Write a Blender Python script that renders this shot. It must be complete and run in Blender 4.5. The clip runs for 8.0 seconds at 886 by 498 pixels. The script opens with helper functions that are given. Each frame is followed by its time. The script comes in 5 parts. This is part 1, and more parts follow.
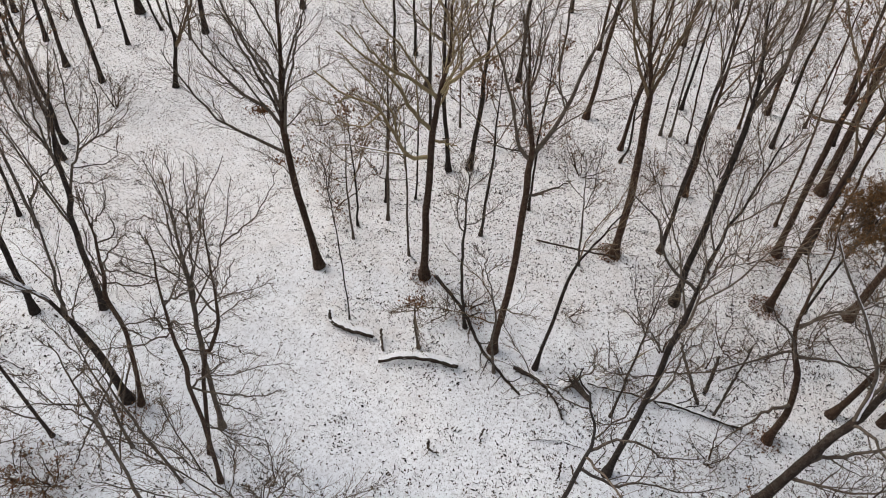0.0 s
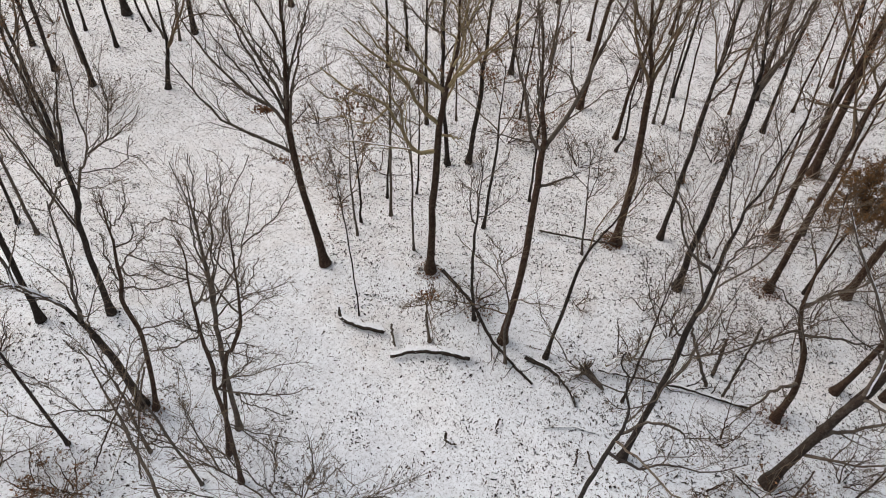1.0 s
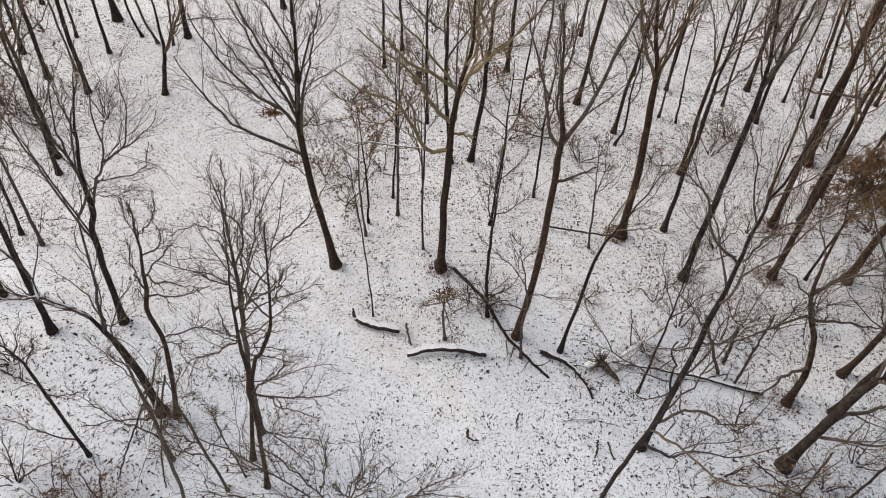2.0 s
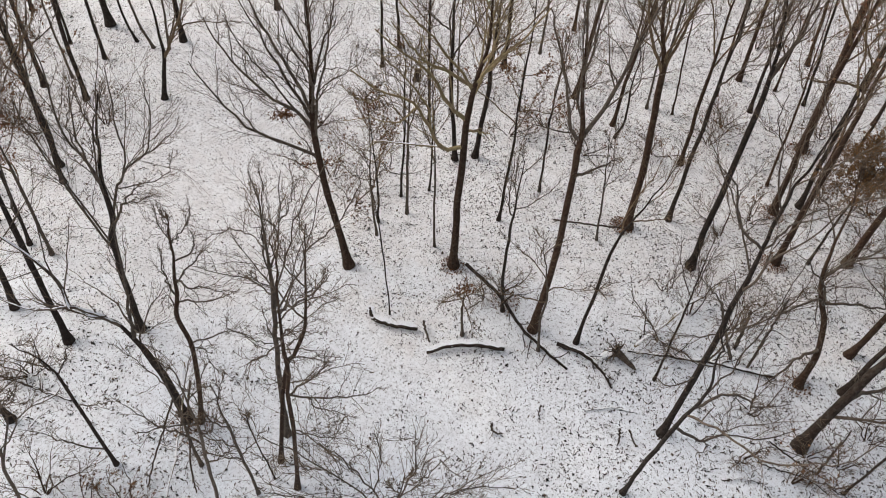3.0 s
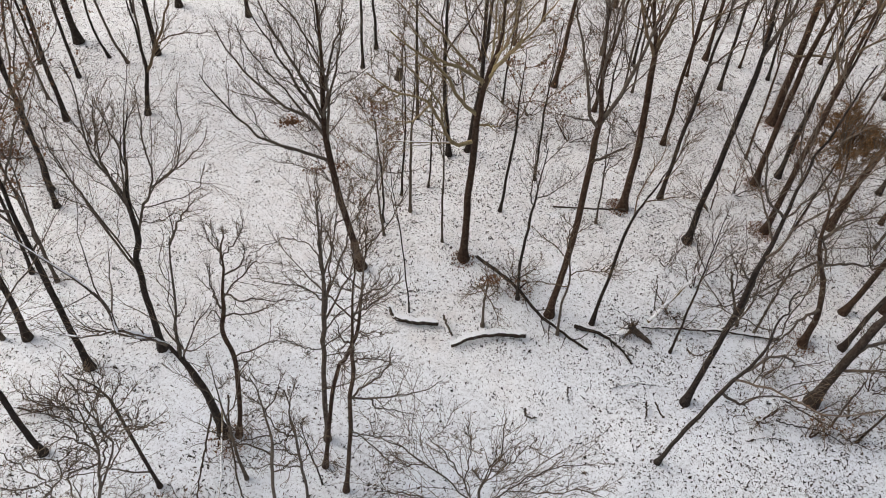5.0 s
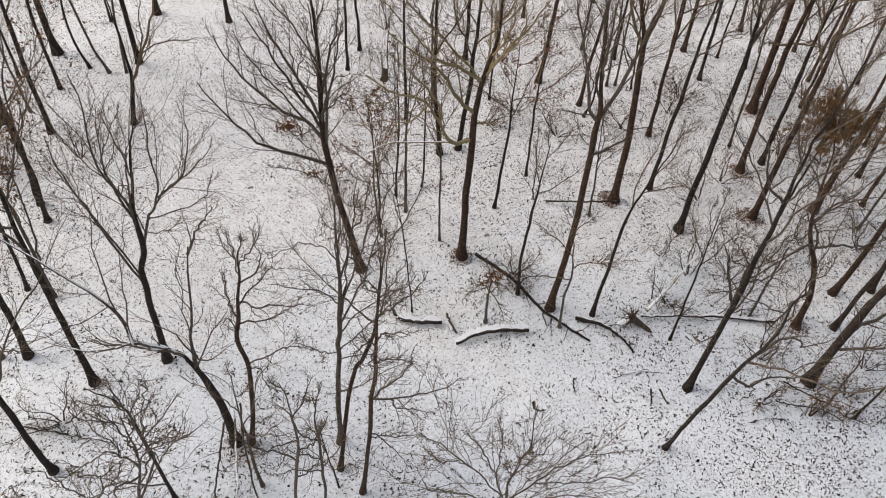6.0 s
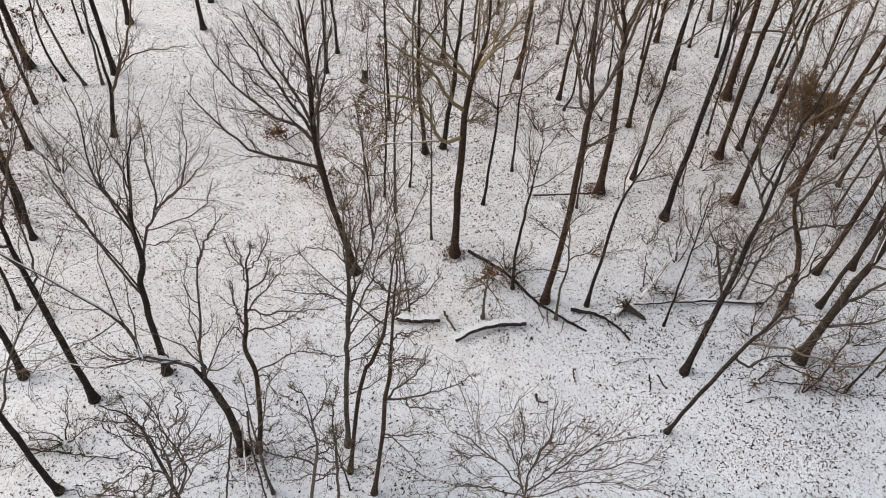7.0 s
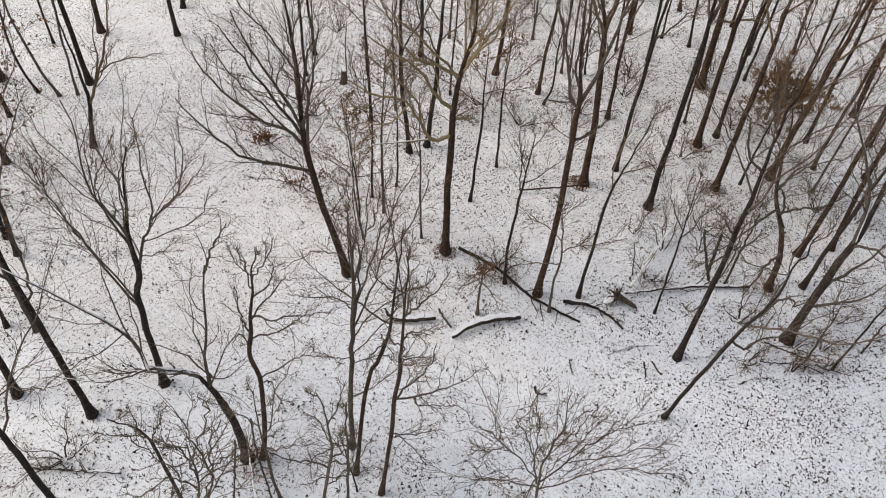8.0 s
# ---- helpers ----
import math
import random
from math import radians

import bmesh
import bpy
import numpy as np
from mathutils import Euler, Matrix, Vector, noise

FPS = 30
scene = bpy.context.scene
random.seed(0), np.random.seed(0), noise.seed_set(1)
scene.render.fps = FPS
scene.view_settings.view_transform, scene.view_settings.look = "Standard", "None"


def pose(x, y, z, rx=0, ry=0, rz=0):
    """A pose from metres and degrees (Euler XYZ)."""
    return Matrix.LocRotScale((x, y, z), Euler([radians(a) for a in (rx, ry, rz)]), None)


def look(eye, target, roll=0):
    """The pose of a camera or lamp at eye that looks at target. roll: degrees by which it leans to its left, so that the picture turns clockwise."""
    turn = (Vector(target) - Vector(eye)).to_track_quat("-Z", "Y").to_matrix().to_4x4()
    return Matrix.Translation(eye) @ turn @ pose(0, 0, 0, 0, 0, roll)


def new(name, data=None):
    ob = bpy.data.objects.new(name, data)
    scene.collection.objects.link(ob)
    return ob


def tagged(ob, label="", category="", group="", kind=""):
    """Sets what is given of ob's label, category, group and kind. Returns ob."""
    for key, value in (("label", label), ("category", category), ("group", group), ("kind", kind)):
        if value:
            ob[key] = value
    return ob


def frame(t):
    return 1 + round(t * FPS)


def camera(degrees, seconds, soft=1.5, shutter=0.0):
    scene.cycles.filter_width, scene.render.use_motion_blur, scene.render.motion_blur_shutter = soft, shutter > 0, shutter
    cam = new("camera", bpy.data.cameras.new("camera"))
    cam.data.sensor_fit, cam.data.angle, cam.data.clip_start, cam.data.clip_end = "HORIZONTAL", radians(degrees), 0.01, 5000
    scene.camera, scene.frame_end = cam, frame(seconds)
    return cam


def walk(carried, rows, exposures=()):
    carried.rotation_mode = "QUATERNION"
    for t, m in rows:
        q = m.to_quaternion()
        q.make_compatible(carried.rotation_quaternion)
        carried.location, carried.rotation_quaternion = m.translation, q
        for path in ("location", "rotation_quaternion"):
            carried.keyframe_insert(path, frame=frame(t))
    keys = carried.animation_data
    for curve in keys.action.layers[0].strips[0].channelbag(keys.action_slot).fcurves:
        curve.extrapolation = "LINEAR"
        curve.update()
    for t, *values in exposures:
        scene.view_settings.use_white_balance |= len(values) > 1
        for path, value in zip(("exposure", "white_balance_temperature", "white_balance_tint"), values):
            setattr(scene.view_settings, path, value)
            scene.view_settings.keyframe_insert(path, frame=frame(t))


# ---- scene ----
cam = camera(64.0, 8.0, soft=1.0)
PATH = [
    (0, (0.322, 0.179, 29.795), (0.446, 1.501, 28.3), 8.1),
    (0.5, (-0.388, 0.089, 29.805), (-0.233, 1.406, 28.307), 8.2),
    (1, (-1.117, 0.024, 29.742), (-0.933, 1.335, 28.243), 8.1),
    (1.5, (-1.968, -0.007, 29.692), (-1.753, 1.302, 28.195), 8.2),
    (3, (-4.753, -0.003, 29.7), (-4.445, 1.289, 28.205), 8.5),
    (3.5, (-5.706, 0.0, 29.648), (-5.369, 1.287, 28.155), 8.5),
    (4, (-6.609, 0.085, 29.673), (-6.24, 1.365, 28.181), 8.5),
    (4.5, (-7.456, 0.154, 29.69), (-7.043, 1.422, 28.2), 8.6),
    (6, (-9.676, 0.476, 29.723), (-9.148, 1.71, 28.24), 8.7),
    (6.5, (-10.285, 0.607, 29.738), (-9.72, 1.826, 28.257), 8.6),
    (7, (-10.872, 0.726, 29.722), (-10.268, 1.932, 28.245), 8.5),
    (7.5, (-11.44, 0.853, 29.739), (-10.799, 2.043, 28.265), 8.5),
    (8, (-11.9, 1.025, 29.762), (-11.225, 2.196, 28.289), 8.5),
]
walk(cam, [(t, look(eye, target, roll)) for t, eye, target, roll in PATH])

# ---- light: a pale overcast winter sky with a weak, wide sun ----
world = bpy.data.worlds.new("world")
scene.world = world
world.use_nodes = True
wn = world.node_tree.nodes
sky = wn.new("ShaderNodeTexSky")
sky.sky_type = "NISHITA"
sky.sun_disc = False
sky.sun_elevation = radians(38)
sky.sun_rotation = radians(300)
sky.air_density, sky.dust_density, sky.ozone_density = 1.0, 4.0, 1.0
wn["Background"].inputs["Strength"].default_value = 0.15
pale_sky = wn.new("ShaderNodeHueSaturation")
pale_sky.inputs["Saturation"].default_value = 0.35
world.node_tree.links.new(sky.outputs["Color"], pale_sky.inputs["Color"])
world.node_tree.links.new(pale_sky.outputs["Color"], wn["Background"].inputs["Color"])
sun = new("sun", bpy.data.lights.new("sun", "SUN"))
sun.data.energy, sun.data.angle, sun.data.color = 0.8, radians(50), (1.0, 0.93, 0.86)
sun.matrix_world = look((-26, 15, 24), (0, 0, 0))
scene.view_settings.exposure = 0.26


# ---- materials ----
def material(name, build, rough=0.9):
    mat = bpy.data.materials.new(name)
    mat.use_nodes = True
    nodes, links = mat.node_tree.nodes, mat.node_tree.links
    shader = nodes["Principled BSDF"]
    shader.inputs["Roughness"].default_value = rough
    shader.inputs["Specular IOR Level"].default_value = 0.2
    build(nodes, links, shader)
    return mat


def coords(nodes, links, scale=(1, 1, 1), kind="Object"):
    tex, mapping = nodes.new("ShaderNodeTexCoord"), nodes.new("ShaderNodeMapping")
    mapping.inputs["Scale"].default_value = scale
    links.new(tex.outputs[kind], mapping.inputs["Vector"])
    return mapping.outputs["Vector"]


def noise_of(nodes, links, vector, scale, detail=4.0, rough=0.6):
    n = nodes.new("ShaderNodeTexNoise")
    n.inputs["Scale"].default_value, n.inputs["Detail"].default_value, n.inputs["Roughness"].default_value = scale, detail, rough
    links.new(vector, n.inputs["Vector"])
    return n.outputs["Fac"]


def ramp(nodes, links, fac, stops):
    r = nodes.new("ShaderNodeValToRGB")
    el = r.color_ramp.elements
    while len(el) < len(stops):
        el.new(0.5)
    for e, (at, c) in zip(el, stops):
        e.position, e.color = at, (*c, 1)
    links.new(fac, r.inputs["Fac"])
    return r.outputs["Color"]


def mix(nodes, links, fac, a, b, blend="MIX"):
    m = nodes.new("ShaderNodeMix")
    m.data_type, m.blend_type = "RGBA", blend
    for socket, value in ((m.inputs[0], fac), (m.inputs[6], a), (m.inputs[7], b)):
        if isinstance(value, (int, float)):
            socket.default_value = value
        elif isinstance(value, tuple):
            socket.default_value = (*value, 1)
        else:
            links.new(value, socket)
    return m.outputs[2]


def bump(nodes, links, shader, height, strength, distance):
    b = nodes.new("ShaderNodeBump")
    b.inputs["Strength"].default_value, b.inputs["Distance"].default_value = strength, distance
    links.new(height, b.inputs["Height"])
    links.new(b.outputs["Normal"], shader.inputs["Normal"])


def snow_ground(nodes, links, shader):
    v = coords(nodes, links)
    wide = noise_of(nodes, links, v, 0.09, 3)
    patch = noise_of(nodes, links, v, 0.8, 5, 0.65)
    fine = noise_of(nodes, links, v, 7.0, 5, 0.7)
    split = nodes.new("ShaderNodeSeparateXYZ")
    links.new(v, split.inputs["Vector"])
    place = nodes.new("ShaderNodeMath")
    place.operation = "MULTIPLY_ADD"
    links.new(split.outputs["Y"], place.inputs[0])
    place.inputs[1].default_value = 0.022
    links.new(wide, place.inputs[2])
    # cool, dimmer skylight tint painted into the near snow, fading out with distance along Y
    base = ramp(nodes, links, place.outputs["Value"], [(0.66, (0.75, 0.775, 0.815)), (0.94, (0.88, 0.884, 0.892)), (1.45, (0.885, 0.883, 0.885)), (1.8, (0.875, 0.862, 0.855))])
    thin = ramp(nodes, links, patch, [(0.34, (0.72, 0.69, 0.68)), (0.58, (1, 1, 1))])
    base = mix(nodes, links, 0.28, base, thin, "MULTIPLY")
    duff = ramp(nodes, links, noise_of(nodes, links, v, 1.3, 6, 0.7), [(0.40, (0.60, 0.49, 0.40)), (0.56, (1, 1, 1))])
    base = mix(nodes, links, ramp(nodes, links, place.outputs["Value"], [(0.9, (0.05, 0.05, 0.05)), (1.25, (0.15, 0.15, 0.15))]), base, duff, "MULTIPLY")
    specks = ramp(nodes, links, fine, [(0.34, (0.42, 0.39, 0.37)), (0.50, (1, 1, 1))])
    base = mix(nodes, links, 0.5, base, specks, "MULTIPLY")
    grit = noise_of(nodes, links, v, 26.0, 3, 0.7)
    base = mix(nodes, links, 0.7, base, ramp(nodes, links, grit, [(0.33, (0.3, 0.26, 0.23)), (0.40, (1, 1, 1))]), "MULTIPLY")
    crumbs = noise_of(nodes, links, coords(nodes, links, (1.0, 0.6, 1.0)), 13.0, 2, 0.6)
    few = nodes.new("ShaderNodeMath")
    few.operation = "MULTIPLY_ADD"
    links.new(place.outputs["Value"], few.inputs[0])
    few.inputs[1].default_value = -0.055
    links.new(crumbs, few.inputs[2])
    base = mix(nodes, links, ramp(nodes, links, few.outputs["Value"], [(0.295, (0.9, 0.9, 0.9)), (0.32, (0, 0, 0))]), base, (0.075, 0.052, 0.04))
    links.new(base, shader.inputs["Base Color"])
    bump(nodes, links, shader, mix(nodes, links, 0.7, patch, fine), 0.35, 0.04)


def snow_cap(nodes, links, shader):
    v = coords(nodes, links)
    f = noise_of(nodes, links, v, 9.0, 4)
    links.new(ramp(nodes, links, f, [(0.3, (0.74, 0.73, 0.73)), (0.6, (0.87, 0.87, 0.88))]), shader.inputs["Base Color"])
    bump(nodes, links, shader, f, 0.4, 0.02)


def bark(dark, light, lichen, amount):
    def build(nodes, links, shader):
        v = coords(nodes, links, (1, 1, 0.22))
        u = coords(nodes, links)
        grain = noise_of(nodes, links, v, 14.0, 6, 0.7)
        broad = noise_of(nodes, links, u, 0.7, 4)
        spots = noise_of(nodes, links, u, 4.5, 5, 0.75)
        base = ramp(nodes, links, grain, [(0.32, dark), (0.68, light)])
        cover = ramp(nodes, links, spots, [(0.48, (0, 0, 0)), (0.62, (amount, amount, amount))])
        base = mix(nodes, links, cover, base, lichen)
        info = nodes.new("ShaderNodeObjectInfo")
        tone = ramp(nodes, links, info.outputs["Random"], [(0.0, (0.78, 0.76, 0.76)), (0.5, (0.95, 0.93, 0.9)), (1.0, (1.15, 1.1, 1.05))])
        base = mix(nodes, links, 1.0, base, tone, "MULTIPLY")
        base = mix(nodes, links, 0.35, base, ramp(nodes, links, broad, [(0.3, (0.6, 0.58, 0.56)), (0.7, (1, 1, 1))]), "MULTIPLY")
        links.new(base, shader.inputs["Base Color"])
        bump(nodes, links, shader, grain, 0.9, 0.03)
    return build


def plain_leaf(a, b, c):
    def build(nodes, links, shader):
        geo = nodes.new("ShaderNodeNewGeometry")
        links.new(ramp(nodes, links, geo.outputs["Random Per Island"], [(0.0, a), (0.5, b), (1.0, c)]), shader.inputs["Base Color"])
    return build


SNOW = material("snow_ground", snow_ground, 0.75)
SNOW_CAP = material("snow_cap", snow_cap, 0.75)
BARK_DARK = material("bark_dark", bark((0.012, 0.0082, 0.0065), (0.048, 0.034, 0.027), (0.12, 0.11, 0.09), 0.3))
BARK_BROWN = material("bark_brown", bark((0.022, 0.0115, 0.0075), (0.080, 0.047, 0.031), (0.15, 0.118, 0.082), 0.33))
BARK_GREY = material("bark_grey", bark((0.048, 0.036, 0.029), (0.142, 0.112, 0.09), (0.22, 0.195, 0.15), 0.42))
BARK_PALE = material("bark_pale", bark((0.16, 0.115, 0.062), (0.38, 0.295, 0.18), (0.33, 0.31, 0.15), 0.5))
TWIG = material("twig_bark", bark((0.098, 0.069, 0.047), (0.226, 0.164, 0.115), (0.2, 0.17, 0.105), 0.3))
BARK_TAN = material("bark_tan", bark((0.08, 0.053, 0.034), (0.21, 0.148, 0.095), (0.25, 0.215, 0.12), 0.45))
DEADWOOD = material("dead_wood", bark((0.03, 0.021, 0.016), (0.10, 0.075, 0.06), (0.2, 0.18, 0.14), 0.4))
LITTER = material("leaf_litter", plain_leaf((0.010, 0.009, 0.009), (0.028, 0.022, 0.018), (0.13, 0.09, 0.065)))
DRY_LEAF = material("dry_leaf", plain_leaf((0.10, 0.045, 0.025), (0.17, 0.08, 0.04), (0.25, 0.14, 0.075)))
NEEDLE = material("needle", plain_leaf((0.05, 0.034, 0.015), (0.14, 0.07, 0.028), (0.28, 0.15, 0.065)))


# ---- mesh helpers ----
def mesh_of(name, verts, faces, mat, smooth=True):
    me = bpy.data.meshes.new(name)
    verts = np.asarray(verts, dtype=np.float32)
    faces = np.asarray(faces, dtype=np.int32)
    n = len(faces)
    me.vertices.add(len(verts))
    me.vertices.foreach_set("co", verts.ravel())
    me.loops.add(faces.size)
    me.loops.foreach_set("vertex_index", faces.ravel())
    me.polygons.add(n)
    me.polygons.foreach_set("loop_start", np.arange(n, dtype=np.int32) * faces.shape[1])
    me.polygons.foreach_set("use_smooth", np.full(n, smooth))
    me.update(calc_edges=True)
    me.materials.append(mat)
    return me


def unit(a):
    return a / np.maximum(np.linalg.norm(a, axis=-1, keepdims=True), 1e-9)


def tubes(sets, lumps=0.0, seed=0):
    """Vertices and quads of many tapered tubes. sets: (points K x N x 3, radii K x N, sides)."""
    verts, faces, at = [], [], 0
    rng = np.random.default_rng(seed)
    for points, radii, sides in sets:
        k, n = points.shape[:2]
        if k == 0:
            continue
        along = unit(np.gradient(points, axis=1))
        mean = unit(along.mean(1))
        helper = np.where(np.abs(mean[:, 2:3]) > 0.85, np.array([[1.0, 0, 0]]), np.array([[0, 0, 1.0]]))[:, None, :]
        side = unit(np.cross(along, np.broadcast_to(helper, along.shape)))
        other = np.cross(along, side)
        turn = np.arange(sides) * 2 * np.pi / sides
        ring = side[:, :, None, :] * np.cos(turn)[:, None] + other[:, :, None, :] * np.sin(turn)[:, None]
        r = radii[:, :, None, None]
        if lumps:
            r = r * (1 + lumps * rng.normal(size=(k, n, sides, 1)))
        v = points[:, :, None, :] + ring * r
        idx = at + np.arange(k * n * sides).reshape(k, n, sides)
        a, b = idx[:, :-1], idx[:, 1:]
        f = np.stack([a, np.roll(a, -1, 2), np.roll(b, -1, 2), b], -1).reshape(-1, 4)
        verts.append(v.reshape(-1, 3)), faces.append(f)
        at += k * n * sides
    return np.concatenate(verts), np.concatenate(faces)


def part(name, verts, faces, mat, parent, label="", smooth=True):
    ob = new(name, mesh_of(name, verts, faces, mat, smooth))
    ob.parent = parent
    if label:
        ob["label"] = label
    return ob


# ---- growth ----
def shoots(rng, start, way, length, r0, r1, steps, wobble, lift):
    """Wandering tapered shoots, all at once: points K x (steps+1) x 3 and radii."""
    pts, d = [start], unit(way)
    wobble = wobble * np.clip(length / 1.6, 0.45, 1.0)[:, None]
    for _ in range(steps):
        d = unit(d + wobble * rng.normal(size=d.shape) + np.array([0, 0, lift]))
        step = unit(d + 0.9 * wobble * rng.normal(size=d.shape))
        pts.append(pts[-1] + step * (length / steps)[:, None])
    s = np.linspace(0, 1, steps + 1)
    return np.stack(pts, 1), r0[:, None] * (1 - s) + r1[:, None] * s


def sprout(rng, points, radii, each, low, high, angle, share, thick, least):
    """Starts, ways, lengths and radii of side shoots along the given shoots."""
    k, n = points.shape[:2]
    own = np.repeat(np.arange(k), each)
    s = (low + (high - low) * ((np.tile(np.arange(each), k) + rng.random(k * each)) / each)) * (n - 1)
    i = np.minimum(s.astype(int), n - 2)
    f = (s - i)[:, None]
    start = points[own, i] * (1 - f) + points[own, i + 1] * f
    r = radii[own, i] * (1 - f[:, 0]) + radii[own, i + 1] * f[:, 0]
    along = unit(points[own, i + 1] - points[own, i])
    out = unit(np.cross(along, rng.normal(size=along.shape)))
    a = np.radians(angle[0] + (angle[1] - angle[0]) * rng.random(len(own)))[:, None]
    total = np.linalg.norm(np.diff(points, axis=1), axis=-1).sum(1)[own]
    length = total * share * (1.15 - 0.75 * s / (n - 1)) * (0.65 + 0.7 * rng.random(len(own)))
    return start, along * np.cos(a) + out * np.sin(a), length, np.maximum(r * thick, least), own


def smooth_path(knots, steps):
    """A smooth run of points through a few knots."""
    k = np.asarray(knots, float)
    s = np.linspace(0, len(k) - 1, steps + 1)
    i = np.minimum(s.astype(int), len(k) - 2)
    f = (s - i)[:, None]
    p = np.vstack([2 * k[0] - k[1], k, 2 * k[-1] - k[-2]])
    a, b, c, d = p[i], p[i + 1], p[i + 2], p[i + 3]
    return 0.5 * (2 * b + (c - a) * f + (2 * a - 5 * b + 4 * c - d) * f**2 + (3 * b - a - 3 * c + d) * f**3)


def snow_strip(points, radii, width=0.75, rise=0.5, seed=0, patchy=False, back=0.0):
    """A rounded ridge of snow along the upper side of a limb or log."""
    rng = np.random.default_rng(seed)
    n = len(points)
    along = unit(np.gradient(points, axis=0))
    side = unit(np.cross(along, np.array([0, 0, 1.0])))
    up = np.cross(side, along)
    ring = []
    gaps = np.interp(np.arange(n), np.linspace(0, n, 9), np.clip(rng.random(9) * 1.6, 0.15, 1)) if patchy else 1.0
    wide = radii * width * (0.75 + 0.5 * rng.random(n)) * gaps
    high = radii * rise * (0.6 + 0.8 * rng.random(n)) * gaps
    wide[[0, -1]] *= 0.3
    for a in np.linspace(0, np.pi, 6):
        ring.append(points + np.array([0, back, 0]) * radii[:, None] + up * (radii * 0.72 + np.sin(a) * high)[:, None] + side * (np.cos(a) * wide)[:, None])
    v = np.stack(ring, 1)
    idx = np.arange(n * 6).reshape(n, 6)
    f = np.stack([idx[:-1, :-1], idx[1:, :-1], idx[1:, 1:], idx[:-1, 1:]], -1).reshape(-1, 4)
    return v.reshape(-1, 3), f


def leaves_at(rng, centres, size):
    """Small folded leaves, four corners and a raised midrib each."""
    k = len(centres)
    a = unit(rng.normal(size=(k, 3)))
    b = unit(np.cross(a, rng.normal(size=(k, 3))))
    up = np.cross(a, b)
    s = (size * (0.6 + 0.8 * rng.random(k)))[:, None]
    v = np.stack([centres - a * s, centres - b * s * 0.5 + up * s * 0.25, centres + a * s, centres + b * s * 0.5 + up * s * 0.25], 1)
    return v.reshape(-1, 3), np.stack([np.arange(k) * 4 + j for j in (0, 1, 2, 3)], -1)


TREE_COUNT = [0]


def tree(x, y, dia, height, lean=(0.0, 0.0), fork=None, limbs=None, spread=(22, 48), knots=None, extra=(), pale=False,
         label="", twig=1.0, leaves=0, wander=0.06, bark_mat=None, limb_share=0.52, lift=0.05, arms=(), clump=None, crook=0.13, detail=False, tufts=(), limb_bark=None, sprigs=7):
    """A bare hardwood: flared trunk, ascending limbs with branches, and fine twigs. lean: degrees towards x and y.
    knots: offsets of a crooked trunk; extra: limbs of their own (height, compass degrees from +x, rise in degrees, length, radius).
    arms: crooked limbs (radius, snow on top or not, offsets from the tree's foot)."""
    TREE_COUNT[0] += 1
    rng = np.random.default_rng(1000 + TREE_COUNT[0])
    base = tagged(new("tree"), label or ("tall bare hardwood with a dark furrowed trunk in snow" if dia > 0.5 else
                                         "slender bare tree with a dark trunk in leaf-strewn snow" if dia > 0.28 else
                                         "thin bare sapling with fine upright branches in snow"), "tree", "trees of the snowy wood")
    base.location = (x, y, 0)
    fork = fork or height * 0.5
    lx, ly = math.tan(radians(lean[0])), math.tan(radians(lean[1]))
    steps = 26
    if knots:
        p = smooth_path([(0, 0, -0.1), *knots], steps)
        sway = np.cumsum(rng.normal(size=p.shape), 0) * 0.05 * np.clip((p[:, 2:] - fork) / 4, 0, 1)
        p += sway * np.array([1, 1, 0.2])
    else:
        s = np.linspace(0, 1, steps + 1)
        bend = np.cumsum(np.cumsum(rng.normal(size=(steps + 1, 2)), 0), 0) * 0.0006 * height * wander / 0.06
        bend -= s[:, None] * bend[-1] * 0.8
        z = -0.1 + s * (height + 0.1)
        p = np.stack([lx * z + bend[:, 0], ly * z + bend[:, 1], z], -1)
    run = np.concatenate([[0], np.cumsum(np.linalg.norm(np.diff(p, axis=0), axis=1))])
    total = run[-1]
    s = run / total
    r = 0.5 * dia * 0.5 * (1 - 0.4 * s)
    k = np.clip((run - fork * 0.9) / max(total - fork * 0.9, 0.1), 0, 1)
    r = r * (1 - 0.88 * k**0.8) + 0.012
    r += 0.5 * dia * (0.22 * np.exp(-run / (0.4 + 0.5 * dia)) + 0.3 * np.exp(-run / (0.12 + 0.2 * dia)))
    fine = smooth_path(p, 40)
    rf = np.interp(np.linspace(0, steps, 41), np.arange(steps + 1), r)
    kinks = np.random.default_rng(TREE_COUNT[0]).normal(size=(2, 14)) * (0.008 + 0.0011 * height)
    kinks[:, 0] = 0
    for axis in (0, 1):
        fine[:, axis] += np.interp(np.arange(41), np.linspace(0, 41, 14), kinks[axis])
    bark_mat = bark_mat or ((BARK_BROWN if x > 11 and TREE_COUNT[0] % 3 else BARK_DARK) if dia > 0.3 or TREE_COUNT[0] % 2 else BARK_GREY)
    part("trunk", *tubes([(fine[None], rf[None], 10 if dia > 0.3 else 7)], 0.045, TREE_COUNT[0]), bark_mat, base)

    p = fine[np.minimum(np.round(np.linspace(0, 40, steps + 1)).astype(int), 40)]

    # limbs
    starts, ways, lengths, rad = [], [], [], []
    for h, az, rise, ln, rr in extra:
        i = np.interp(h, run, np.arange(steps + 1))
        starts.append([np.interp(i, np.arange(steps + 1), p[:, c]) for c in range(3)])
        ways.append((math.cos(radians(az)) * math.cos(radians(rise)), math.sin(radians(az)) * math.cos(radians(rise)), math.sin(radians(rise))))
        lengths.append(ln), rad.append(rr)
    n = limbs if limbs is not None else max(5, int(5 + 12 * dia + (height - fork) * 0.35))
    turn = rng.random() * 360
